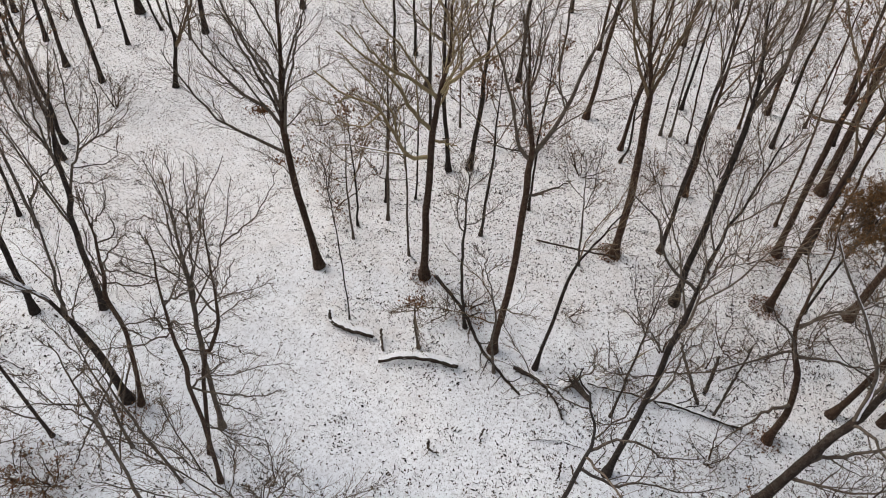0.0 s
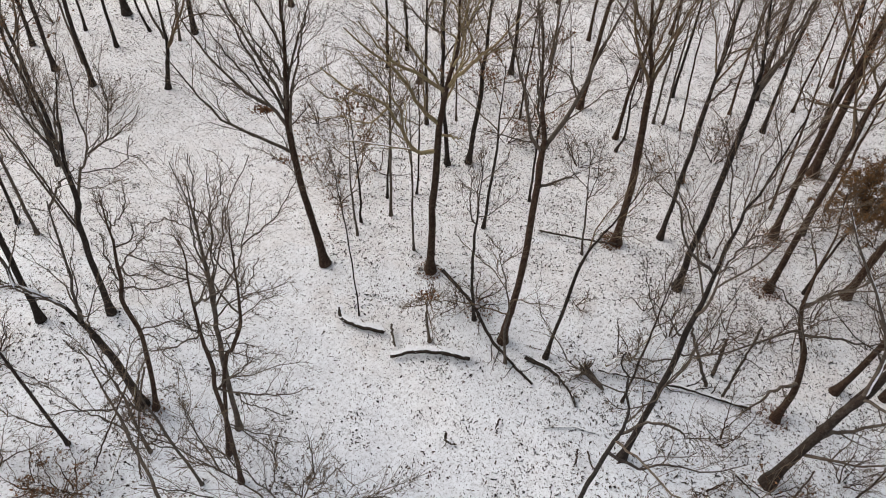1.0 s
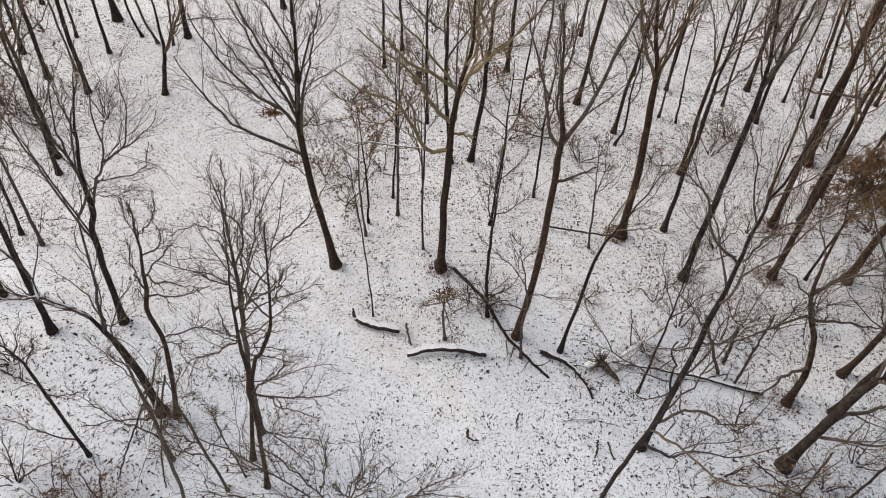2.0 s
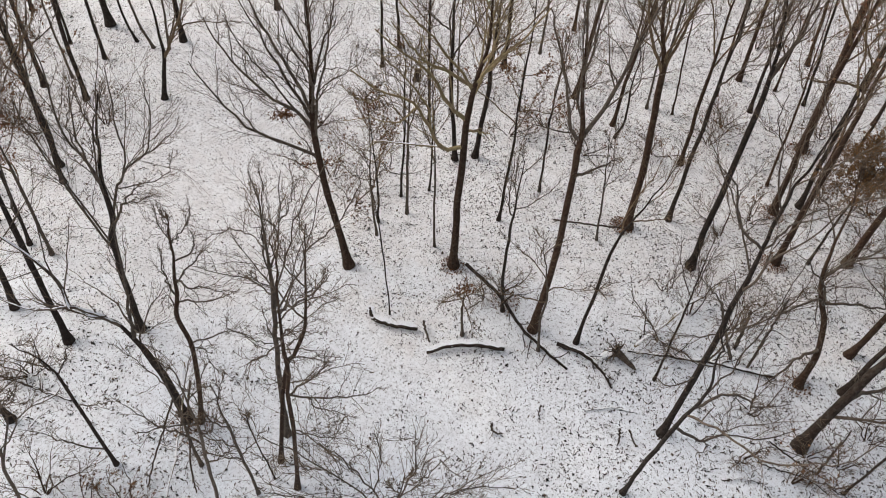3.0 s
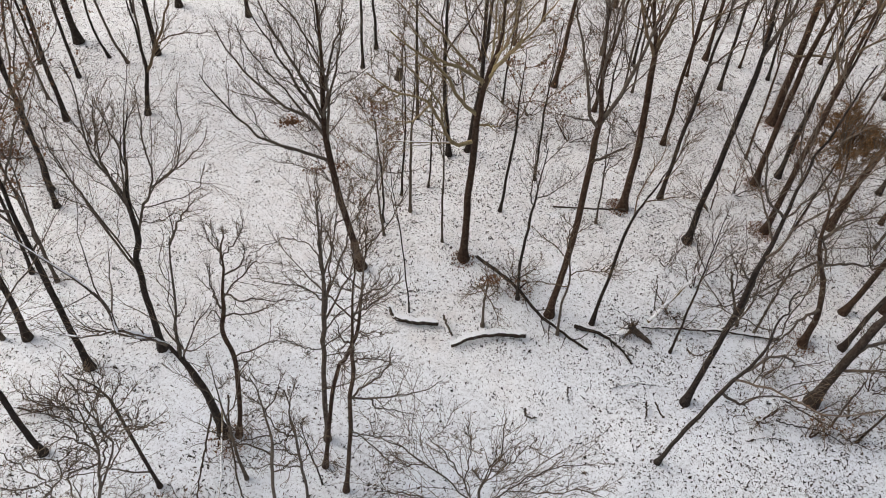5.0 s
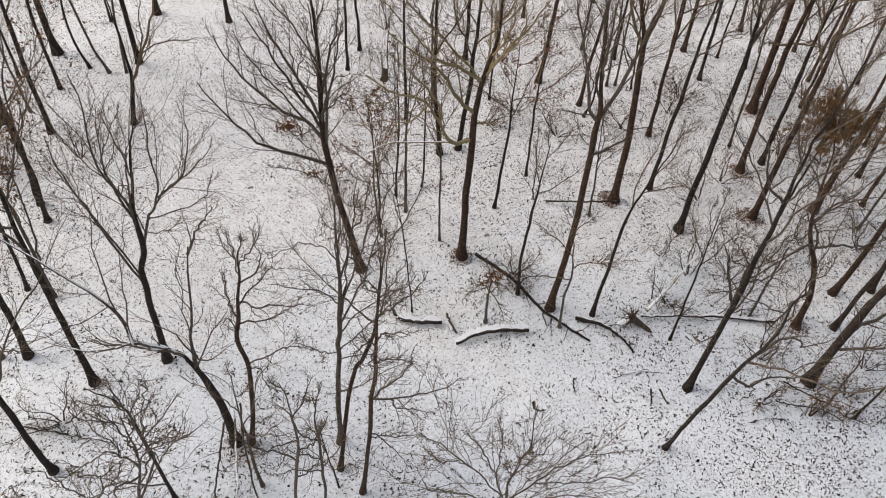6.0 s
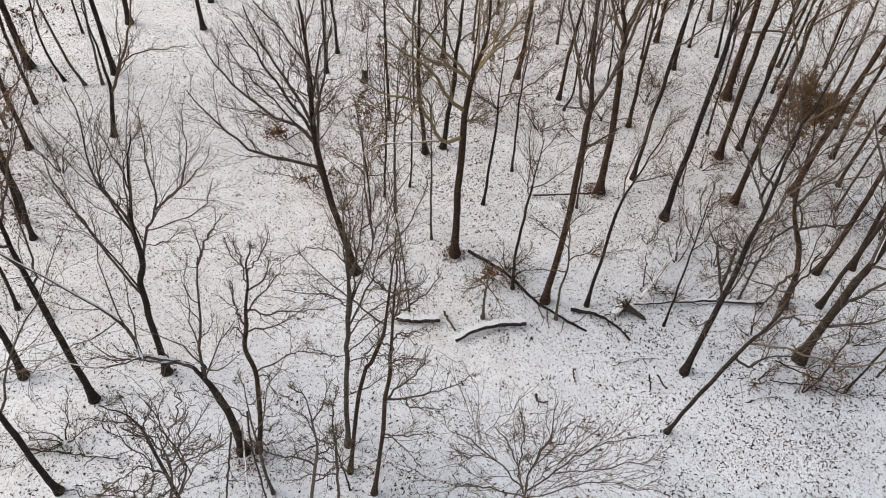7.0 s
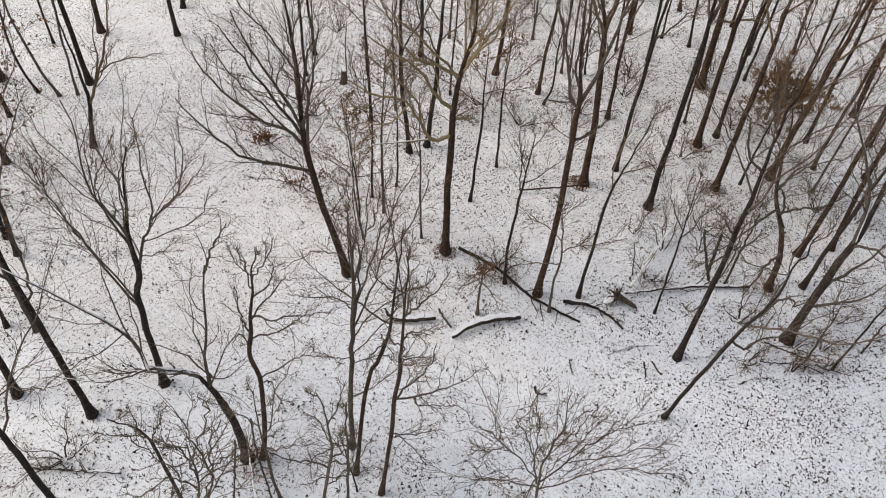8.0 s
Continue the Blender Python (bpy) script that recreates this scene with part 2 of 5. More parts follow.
    for i in range(n):
        f = i / max(n - 1, 1)
        h = fork + (total - fork) * (0.02 + 0.93 * f**1.1)
        j = np.interp(h, run, np.arange(steps + 1))
        starts.append([np.interp(j, np.arange(steps + 1), p[:, c]) for c in range(3)])
        turn += 137.5 + rng.normal() * 25
        a = radians(spread[0] + (spread[1] - spread[0]) * rng.random())
        m = min(int(j), steps - 1)
        axis = unit((p[m + 1] - p[m])[None])[0]
        out = np.array([math.cos(radians(turn)), math.sin(radians(turn)), 0.0])
        ways.append(axis * math.cos(a) + out * math.sin(a))
        lengths.append((total - h) * (0.5 + 0.35 * rng.random()) + total * limb_share * 0.22 * (1 - 0.4 * f))
        rad.append(float(np.interp(h, run, r)) * (0.36 + 0.22 * rng.random()) + 0.010)
    starts, ways, lengths, rad = (np.array(a, float).reshape(-1, *shape) for a, shape in ((starts, (3,)), (ways, (3,)), (lengths, ()), (rad, ())))
    L, Lr = shoots(rng, starts, ways, lengths, np.minimum(rad, 0.085) if len(rad) else rad, np.full(len(rad), 0.010), 13, crook * 0.85, lift)
    snowy = []
    for rr, white, spots in arms:
        a = smooth_path(spots, 13)
        sources = np.concatenate([fine, smooth_path(fine, 160)] + [smooth_path(q, 40) for q in L[len(starts):]])
        root = sources[np.argmin(np.linalg.norm(sources - a[0], axis=1))]
        a += (root - a[0]) * np.clip(1 - np.arange(14) / 6, 0, 1)[:, None]
        a[1:] += (np.cumsum(rng.normal(size=(13, 3)), 0) * 0.02 + rng.normal(size=(13, 3)) * 0.03) * (0.3 if white else 1.0)
        if white:
            snowy.append(len(L))
        L = np.concatenate([L, a[None]])
        Lr = np.concatenate([Lr, np.linspace(rr, max(0.012, rr * 0.25), 14)[None]])
    if len(L) == 0:
        return base
    wide = crook > 0.16
    b_start, b_way, b_len, b_r, b_own = sprout(rng, L, Lr, sprigs, 0.12, 0.97, (25, 58) if wide else (16, 42), 0.38 if wide else 0.48, 0.5, 0.009)
    Bp, Br = shoots(rng, b_start, b_way, b_len, np.minimum(b_r, 0.045), np.full(len(b_r), 0.006), 7, crook * 1.15, 0.05)
    limb_mat = limb_bark or BARK_PALE if limb_bark or pale else BARK_TAN if y > 18 and TREE_COUNT[0] % 3 else BARK_GREY
    for i in range(len(L)):
        mine = np.flatnonzero(b_own == i)
        if detail:
            limb = part("limb", *tubes([(L[i:i + 1], Lr[i:i + 1], 6)]), limb_mat, base)
            for j in mine:
                part("branch", *tubes([(Bp[j:j + 1], Br[j:j + 1], 4)]), limb_mat, limb)
        else:
            part("limb", *tubes([(L[i:i + 1], Lr[i:i + 1], 5), (Bp[mine], Br[mine], 3)]), limb_mat, base)
        if i in snowy:
            q = smooth_path(L[i], 30)
            part("snow_cover", *snow_strip(q, np.interp(np.linspace(0, 13, 31), np.arange(14), Lr[i]), 0.75, 0.45, i, Lr[i][0] < 0.13), SNOW_CAP, base, "strip of snow along the limb")
    each = max(2, int(round(5 * twig)))
    t_start, t_way, t_len, t_r, _ = sprout(rng, Bp, Br, each, 0.15, 1.0, (22, 58) if wide else (16, 44), 0.5, 0.65, 0.0068)
    Tp, Tr = shoots(rng, t_start, t_way, np.maximum(t_len, 0.25), np.minimum(t_r, 0.010), np.full(len(t_r), 0.0042), 4, 0.15, 0.04)
    l_start, l_way, l_len, l_r, _ = sprout(rng, L, Lr, 9, 0.3, 1.0, (25, 65), 0.2, 0.5, 0.0075)
    Sp, Sr = shoots(rng, l_start, l_way, l_len, np.minimum(l_r, 0.010), np.full(len(l_r), 0.0042), 4, 0.15, 0.04)
    tagged(part("twig_spray", *tubes([(Tp, Tr, 3), (Sp, Sr, 3)]), TWIG, base), kind="stuff")
    if leaves:
        ends = np.concatenate([Tp[:, -1], Tp[:, 2], Sp[:, -1]])
        pick = ends[rng.integers(0, len(ends), leaves)] + rng.normal(size=(leaves, 3)) * 0.05
        tagged(part("leaf_spray", *leaves_at(rng, pick, np.full(leaves, 0.075)), DRY_LEAF, base, "clinging brown winter leaves"), kind="stuff")
    for tx, ty, tz, size, count in tufts:
        spot = rng.normal(size=(count, 3)) * np.array([0.6, 0.4, 0.2]) * size + np.array([tx, ty, tz])
        tagged(part("leaf_tuft", *leaves_at(rng, spot, np.full(count, 0.075)), DRY_LEAF, base, "tuft of clinging brown leaves"), kind="stuff")
    if clump:
        cx, cy, cz, size, count = clump
        core = np.array([cx, cy, cz - 0.4 * size]) + rng.normal(size=(60, 3)) * 0.25 * size
        Cp, Cr = shoots(rng, core, rng.normal(size=(60, 3)) * np.array([1.2, 0.9, 0.8]) + np.array([0, 0, 0.35]), size * (0.35 + 0.65 * rng.random(60)), np.full(60, 0.022), np.full(60, 0.007), 6, 0.2, 0.0)
        q = sprout(rng, Cp, Cr, 9, 0.2, 1.0, (30, 75), 0.45, 0.7, 0.007)
        Qp, Qr = shoots(rng, *q[:4], np.full(len(q[0]), 0.005), 5, 0.2, 0.0)
        tagged(part("clump_stem_spray", *tubes([(Cp, Cr, 4), (Qp, Qr, 3)]), TWIG, base), kind="stuff")
        spots = Qp[rng.integers(0, len(Qp), count), rng.integers(1, 6, count)] + rng.normal(size=(count, 3)) * 0.05
        tagged(part("leafy_clump", *leaves_at(rng, spots, np.full(count, 0.047)), NEEDLE, base, "dense rust-brown and olive foliage clump"), kind="stuff")
    return base


def shrub(x, y, height, spread, stems=6, twig=5, leaves=0, r=0.03, lean=(0, 0), label="", name="shrub"):
    """A many-stemmed leafless shrub."""
    TREE_COUNT[0] += 1
    rng = np.random.default_rng(1000 + TREE_COUNT[0])
    base = tagged(new(name), label or "leafless tangled shrub with thin brown stems in snow", "shrub", "shrubs of the snowy wood")
    base.location = (x, y, 0)
    az = rng.random(stems) * 2 * np.pi
    tilt = np.radians(spread * (0.3 + 0.7 * rng.random(stems)))
    way = np.stack([np.cos(az) * np.sin(tilt), np.sin(az) * np.sin(tilt), np.cos(tilt)], -1)
    way = way + np.array([math.tan(radians(lean[0])), math.tan(radians(lean[1])), 0])
    start = np.stack([np.cos(az) * 0.12, np.sin(az) * 0.12, np.full(stems, -0.05)], -1)
    L, Lr = shoots(rng, start, way, height * (0.7 + 0.5 * rng.random(stems)), r * (0.7 + 0.6 * rng.random(stems)), np.full(stems, 0.008), 10, 0.16, 0.02)
    for i in range(stems):
        part("stem", *tubes([(L[i:i + 1], Lr[i:i + 1], 6)]), BARK_BROWN, base)
    b = sprout(rng, L, Lr, 8, 0.2, 1.0, (30, 70), 0.42, 0.6, 0.009)
    Bp, Br = shoots(rng, *b[:4], np.full(len(b[0]), 0.007), 6, 0.17, 0.01)
    t = sprout(rng, Bp, Br, twig, 0.2, 1.0, (30, 70), 0.5, 0.7, 0.0075)
    Tp, Tr = shoots(rng, *t[:4], np.full(len(t[0]), 0.0055), 4, 0.18, 0.0)
    tagged(part("twig_spray", *tubes([(Bp, Br, 4), (Tp, Tr, 3)]), TWIG, base), kind="stuff")
    if leaves:
        ends = np.concatenate([Tp[:, -1], Tp[:, 2], Bp[:, -1]])
        pick = ends[rng.integers(0, len(ends), leaves)] + rng.normal(size=(leaves, 3)) * 0.05
        tagged(part("leaf_spray", *leaves_at(rng, pick, np.full(leaves, 0.075)), DRY_LEAF, base, "clinging brown winter leaves"), kind="stuff")
    return base


def fallen(knots, r0, r1, label, snow=True, name="fallen_log", limbs=0, wide=0.8, rise=0.6, mat=None, back=0.0):
    """A log or fallen stem lying along the knots, with broken side limbs and snow on its upper side."""
    TREE_COUNT[0] += 1
    rng = np.random.default_rng(1000 + TREE_COUNT[0])
    base = tagged(new(name), label, "log" if name == "fallen_log" else "branch")
    k = np.array(knots, float)
    base.location = (k[0, 0], k[0, 1], 0)
    p = smooth_path(k - [k[0, 0], k[0, 1], 0], 22)
    p[1:-1] += rng.normal(size=p[1:-1].shape) * 0.02
    s = np.linspace(0, 1, len(p))
    r = r0 * (1 - s) + r1 * s
    p = np.concatenate([p[:1], p, p[-1:]])
    r = np.concatenate([[0.004], r, [0.004]])
    part("log", *tubes([(p[None], r[None], 9)], 0.06, TREE_COUNT[0]), mat or DEADWOOD, base)
    if limbs:
        t = sprout(rng, p[None, 1:-1], r[None, 1:-1], limbs, 0.2, 0.98, (30, 75), 0.3, 0.5, 0.012)
        way = t[1] * np.array([1, 1, 0.5]) + np.array([0, 0, 0.25])
        Bp, Br = shoots(rng, t[0], way, t[2], t[3], np.full(len(t[0]), 0.007), 6, 0.16, -0.01)
        Bp[..., 2] = np.maximum(Bp[..., 2], 0.015)
        for i in range(len(Bp)):
            part("broken_limb", *tubes([(Bp[i:i + 1], Br[i:i + 1], 5)]), mat or DEADWOOD, base)
        t = sprout(rng, Bp, Br, 4, 0.2, 1, (30, 70), 0.45, 0.7, 0.007)
        Tp, Tr = shoots(rng, *t[:4], np.full(len(t[0]), 0.005), 4, 0.18, 0)
        Tp[..., 2] = np.maximum(Tp[..., 2], 0.012)
        tagged(part("twig_spray", *tubes([(Tp, Tr, 3)]), TWIG, base), kind="stuff")
    if snow:
        part("snow_cover", *snow_strip(p[1:-1], r[1:-1], wide, rise, TREE_COUNT[0], name == "fallen_branch", back), SNOW_CAP, base, "ridge of settled snow")
    return base


def root_wad(x, y):
    """The torn-up root plate of the fallen trunk: a short butt, many snaking roots and snow caught between them."""
    rng = np.random.default_rng(77)
    base = tagged(new("root_wad"), "torn-up dark root plate with snow caught in it", "stump")
    base.location = (x, y, 0)
    butt = smooth_path(((0.75, -0.75, 0.1), (0.3, -0.3, 0.32), (-0.05, 0.05, 0.45), (-0.2, 0.2, 0.5)), 10)
    part("butt", *tubes([(butt[None], np.array([0.03, 0.11, 0.13, 0.14, 0.15, 0.17, 0.2, 0.24, 0.26, 0.2, 0.03])[None], 10)], 0.07, 3), DEADWOOD, base)
    n = 22
    a = rng.random(n) * 2 * np.pi
    way = np.stack([0.7 * np.cos(a) - 0.25, 0.7 * np.cos(a) + 0.25, 0.9 * np.sin(a) + 0.15], -1)
    start = np.tile(np.array([[-0.1, 0.1, 0.45]]), (n, 1)) + rng.normal(size=(n, 3)) * 0.06
    P, R = shoots(rng, start, way, 0.5 + 0.6 * rng.random(n), 0.035 + 0.035 * rng.random(n), np.full(n, 0.008), 8, 0.28, -0.02)
    P[..., 2] = np.maximum(P[..., 2], 0.0)
    for i in range(n):
        part("root", *tubes([(P[i:i + 1], R[i:i + 1], 5)], 0.05, i), DEADWOOD, base)
    t = sprout(rng, P, R, 6, 0.3, 1.0, (30, 75), 0.5, 0.6, 0.007)
    Q, Qr = shoots(rng, *t[:4], np.full(len(t[0]), 0.005), 4, 0.25, -0.02)
    Q[..., 2] = np.maximum(Q[..., 2], 0.01)
    tagged(part("rootlet_spray", *tubes([(Q, Qr, 3)]), TWIG, base), kind="stuff")
    heap = smooth_path(((-0.9, 0.15, 0.05), (-0.5, 0.25, 0.16), (-0.2, 0.4, 0.2), (0.3, 0.6, 0.06)), 12)
    part("snow_cover", *snow_strip(heap, np.interp(np.arange(13), [0, 5, 12], [0.06, 0.12, 0.05]), 1.6, 0.5, 9), SNOW_CAP, base, "snow drifted against the roots")
    return base


# ---- ground ----
def ground_height(x, y):
    return 0.05 * np.sin(x * 0.23 + 1.0) * np.cos(y * 0.19) + 0.03 * np.sin(x * 0.71 + y * 0.53) - 0.04


def build_ground():
    inner = np.linspace(-60, 60, 161)
    xs = np.concatenate([[-4000, -1200, -400, -150, -90], inner, [90, 150, 400, 1200, 4000]])
    ys = np.concatenate([[-4000, -1200, -400, -150, -80], np.linspace(-30, 90, 161), [120, 200, 450, 1200, 4000]])
    gx, gy = np.meshgrid(xs, ys, indexing="ij")
    near = np.clip(1 - (np.maximum(np.abs(gx), np.abs(gy - 30)) - 50) / 10, 0, 1)
    gz = ground_height(gx, gy) * near - 0.02
    idx = np.arange(gx.size).reshape(gx.shape)
    f = np.stack([idx[:-1, :-1], idx[1:, :-1], idx[1:, 1:], idx[:-1, 1:]], -1).reshape(-1, 4)
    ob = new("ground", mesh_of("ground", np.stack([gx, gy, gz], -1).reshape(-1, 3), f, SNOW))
    tagged(ob, "woodland floor under thin, patchy, leaf-speckled snow", "ground", kind="structure")


def build_litter(count):
    """Fallen leaves lying on and poking through the snow, thicker under the closed wood and thin on the open lane."""
    rng = np.random.default_rng(8)
    x, y = rng.uniform(-52, 60, count), rng.uniform(-6, 74, count)
    clump = np.sin(x * 1.3 + 2 * np.sin(y * 0.7)) * np.sin(y * 1.1 + 2 * np.sin(x * 0.6)) + 0.6 * np.sin(x * 3.1 + y * 2.3) * np.sin(y * 2.9 - x * 1.7)
    lane = np.exp(-((x + 9 + 0.12 * (y - 25)) / 5.0) ** 2) * (y > 18) + 0.45 * np.exp(-(((x - 6) / 6) ** 2 + ((y - 22) / 5) ** 2)) + np.exp(-(((x - 0) / 6) ** 2 + ((y - 16) / 4) ** 2)) * 0.6
    grid = rng.random((96, 72))
    gx, gy = (x + 52) / 1.2, (y + 6) / 1.2
    ix, iy = gx.astype(int) % 95, gy.astype(int) % 71
    fx, fy = gx % 1, gy % 1
    drift = (grid[ix, iy] * (1 - fx) + grid[ix + 1, iy] * fx) * (1 - fy) + (grid[ix, iy + 1] * (1 - fx) + grid[ix + 1, iy + 1] * fx) * fy - 0.5
    chance = 0.34 + 0.2 * clump + 0.75 * drift + 0.005 * x + 0.003 * (y - 20) - 0.40 * lane
    chance += 0.15 * np.clip((x - 3) / 8, 0, 1) * np.clip((16 - y) / 5, 0, 1)
    chance = np.clip(chance, 0.09, 1) * np.clip((60 - np.abs(x - 4)) / 14, 0.1, 1) * np.clip((y + 6) / 8, 0.1, 1)
    keep = rng.random(count) < chance
    x, y = x[keep], y[keep]
    k = len(x)
    a = rng.random(k) * 2 * np.pi
    broad = rng.random(k) < 0.16
    s = np.where(broad, 0.03 + 0.062 * rng.random(k) ** 2.2, 0.034 + 0.092 * rng.random(k) ** 1.9)
    w = s * np.where(broad, rng.uniform(0.4, 0.75, k), rng.uniform(0.17, 0.32, k))
    z = ground_height(x, y) - 0.012
    ux, uy = np.cos(a), np.sin(a)
    c = np.stack([x, y, z + 0.01], -1)
    rise = np.where(broad, rng.normal(size=k) * 0.4, np.where(rng.random(k) < 0.3, 0.9, 0.25) * np.abs(rng.normal(size=k)))
    u = unit(np.stack([ux, uy, rise], -1))
    c[:, 2] += np.abs(u[:, 2]) * s * 0.7
    v = np.stack([-uy, ux, rng.normal(size=k) * 0.35], -1)
    up = np.array([0, 0, 1.0])
    lift = (rng.random(k) * 0.03)[:, None] * up
    corners = np.stack([c - u * s[:, None], c - v * w[:, None] + lift, c + u * s[:, None], c + v * w[:, None] + lift], 1).reshape(-1, 3)
    f = np.arange(k * 4).reshape(k, 4)
    ob = new("leaf_litter", mesh_of("leaf_litter", corners, f, LITTER, False))
    tagged(ob, "scattered dark brown fallen leaves on the snow", "leaves", kind="stuff")


build_ground()
build_litter(850000)

# ---- the trees round the clearing ----
tree(-3.90, 24.74, 0.70, 17, bark_mat=BARK_BROWN, limb_bark=BARK_GREY, detail=True, fork=9, limbs=6, twig=1.9, spread=(14, 38), knots=((-0.68, 0.6, 3.06), (-1.33, 1.2, 6.17), (-1.6, 1.67, 8.57), (-1.69, 2.12, 10.9), (-1.83, 2.55, 13.1), (-2.1, 3.1, 16.5)),
     arms=((0.03, False, ((-1.33, 1.2, 6.2), (-2.0, 2.2, 6.8), (-3.1, 3.7, 7.2), (-4.0, 4.4, 7.3))), (0.03, False, ((-1.1, 1.0, 5.0), (-1.8, 1.9, 5.2), (-2.8, 2.6, 5.4), (-3.6, 3.0, 5.3))),
           (0.085, False, ((-1.38, 1.28, 6.6), (-2.86, 1.42, 7.28), (-4.11, 1.52, 7.82), (-5.2, 1.76, 9.05), (-5.89, 1.96, 10.09), (-6.52, 2.17, 11.19))),
           (0.09, False, ((-1.41, 1.54, 7.9), (-2.21, 1.66, 8.99), (-3.42, 1.71, 9.76), (-4.52, 1.84, 10.88), (-5.39, 1.99, 12.15), (-5.89, 2.12, 13.32))),
           (0.08, False, ((-1.63, 1.65, 8.51), (-2.36, 2.0, 9.7), (-3.2, 2.4, 11.19), (-3.97, 2.8, 12.56), (-4.5, 3.14, 13.72))),
           (0.09, False, ((-1.5, 1.73, 8.89), (-2.21, 1.93, 10.66), (-2.95, 2.07, 12.1), (-3.53, 2.18, 13.43), (-4.05, 2.32, 14.89))),
           (0.08, False, ((-1.24, 1.87, 9.64), (-1.5, 2.3, 10.91), (-1.6, 2.77, 12.34), (-1.79, 3.27, 13.92))),
           (0.09, False, ((-1.18, 1.42, 7.33), (-1.31, 1.72, 9.45), (-1.04, 2.01, 11.63), (-0.71, 2.27, 13.62))),
           (0.08, False, ((-1.04, 1.42, 7.31), (-1.35, 1.96, 9.6), (-1.55, 2.5, 11.93), (-1.55, 2.98, 13.82))),
           (0.04, False, ((-3.17, 1.84, 9.47), (-4.32, 2.15, 9.88), (-5.49, 2.4, 10.0))),
           (0.05, False, ((-2.34, 1.71, 8.81), (-3.34, 1.9, 10.53), (-4.37, 2.02, 12.01), (-5.08, 2.16, 13.58)))),
     tufts=((-3.07, 3.76, 7.2, 0.42, 260), (-2.0, 2.2, 5.3, 0.45, 80), (-0.9, 1.3, 6.2, 0.4, 60)),
     label="bare tree leaning back with a fan of ascending limbs")
tree(1.79, 24.49, 0.74, 18, bark_mat=BARK_BROWN, detail=True, fork=10.5, limbs=12, twig=1.5, pale=True, knots=((-0.14, 0.2, 3.2), (-0.3, 0.46, 6.52), (-0.32, 0.67, 9.57), (-0.17, 0.83, 11.82), (-0.01, 0.96, 13.69), (-0.12, 1.2, 17.5)),
     arms=((0.105, False, ((-0.35, 0.67, 9.5), (-1.09, 0.71, 10.22), (-1.69, 0.79, 11.23), (-2.25, 0.84, 12.06), (-3.4, 0.9, 13.1), (-4.4, 1.0, 13.9))),
           (0.11, False, ((-0.56, 0.56, 8.01), (-1.36, 0.55, 7.87), (-1.97, 0.64, 9.2), (-2.72, 0.72, 10.3), (-4.15, 0.77, 10.99), (-5.54, 0.84, 11.95))),
           (0.05, True, ((-1.45, 0.56, 8.02), (-3.23, 0.68, 8.14), (-4.69, 0.78, 8.15), (-6.67, 0.79, 6.92))),
           (0.09, False, ((-0.7, 0.8, 11.39), (-2.36, 0.73, 12.54), (-3.06, 0.63, 13.14), (-4.11, 0.58, 14.55))),
           (0.05, False, ((-2.62, 0.71, 10.19), (-3.5, 0.8, 9.23), (-4.54, 0.98, 9.31), (-5.95, 1.12, 9.05))),
           (0.04, False, ((-4.1, 0.77, 10.94), (-4.95, 0.49, 10.58), (-6.07, 0.31, 11.62))),
           (0.06, False, ((-1.92, 0.63, 9.06), (-2.28, 0.87, 10.42), (-3.55, 1.11, 11.88), (-4.52, 1.32, 12.75))),
           (0.07, False, ((-0.3, 0.6, 8.9), (0.4, 0.5, 9.0), (0.95, 0.5, 8.9))),
           (0.10, False, ((-0.1, 0.83, 11.5), (0.7, 0.9, 12.6), (1.5, 1.0, 13.4), (2.6, 1.2, 15.0)))),
     label="tall straight tree with pale, crooked, lichen-covered limbs")
tree(5.39, 20.02, 0.64, 17, bark_mat=BARK_BROWN, limb_bark=BARK_GREY, detail=True, fork=13, limbs=5, twig=1.5, spread=(14, 30), knots=((0.05, 0.17, 2.5), (0.11, 0.35, 5.06), (-0.05, 0.64, 9.22), (-0.29, 0.83, 11.9), (-0.71, 1.0, 14.3), (-1.38, 1.23, 17.6)),
     arms=((0.09, False, ((-0.29, 0.83, 11.9), (-0.87, 0.88, 12.6), (-1.33, 1.0, 14.28), (-2.11, 1.14, 16.37), (-2.61, 1.23, 17.63))),
           (0.10, False, ((-0.22, 0.83, 11.9), (0.32, 0.94, 13.49), (0.74, 1.06, 15.2), (1.02, 1.17, 16.79), (1.4, 1.3, 18.5))),
           (0.08, False, ((-0.1, 0.7, 10.0), (0.4, 0.5, 10.6), (1.2, 0.3, 11.3)))),
     label="tall bare tree forking into upright limbs")
tree(7.48, 19.09, 0.32, 11, fork=7, limbs=5, knots=((0.27, 0.62, 3.93), (0.59, 1.06, 6.67), (1.12, 1.23, 7.76), (1.83, 1.44, 9.1), (2.67, 1.69, 10.66)), label="slender bare tree bending over at the top")
tree(12.70, 27.10, 0.80, 18, detail=True, fork=10.3, limbs=11, twig=1.5, spread=(12, 34), knots=((-0.15, 0.3, 2.8), (-0.35, 0.58, 5.51), (-0.93, 1.05, 9.98), (-1.4, 1.3, 12.39), (-2.0, 1.7, 17)),
     arms=((0.10, False, ((-0.95, 1.05, 9.98), (-1.96, 1.24, 11.81), (-2.63, 1.42, 13.51), (-3.2, 1.6, 16))),
           (0.095, False, ((-0.95, 1.08, 10.2), (-0.56, 1.27, 12.1), (-0.31, 1.42, 13.51), (0.2, 1.6, 15.6)))))
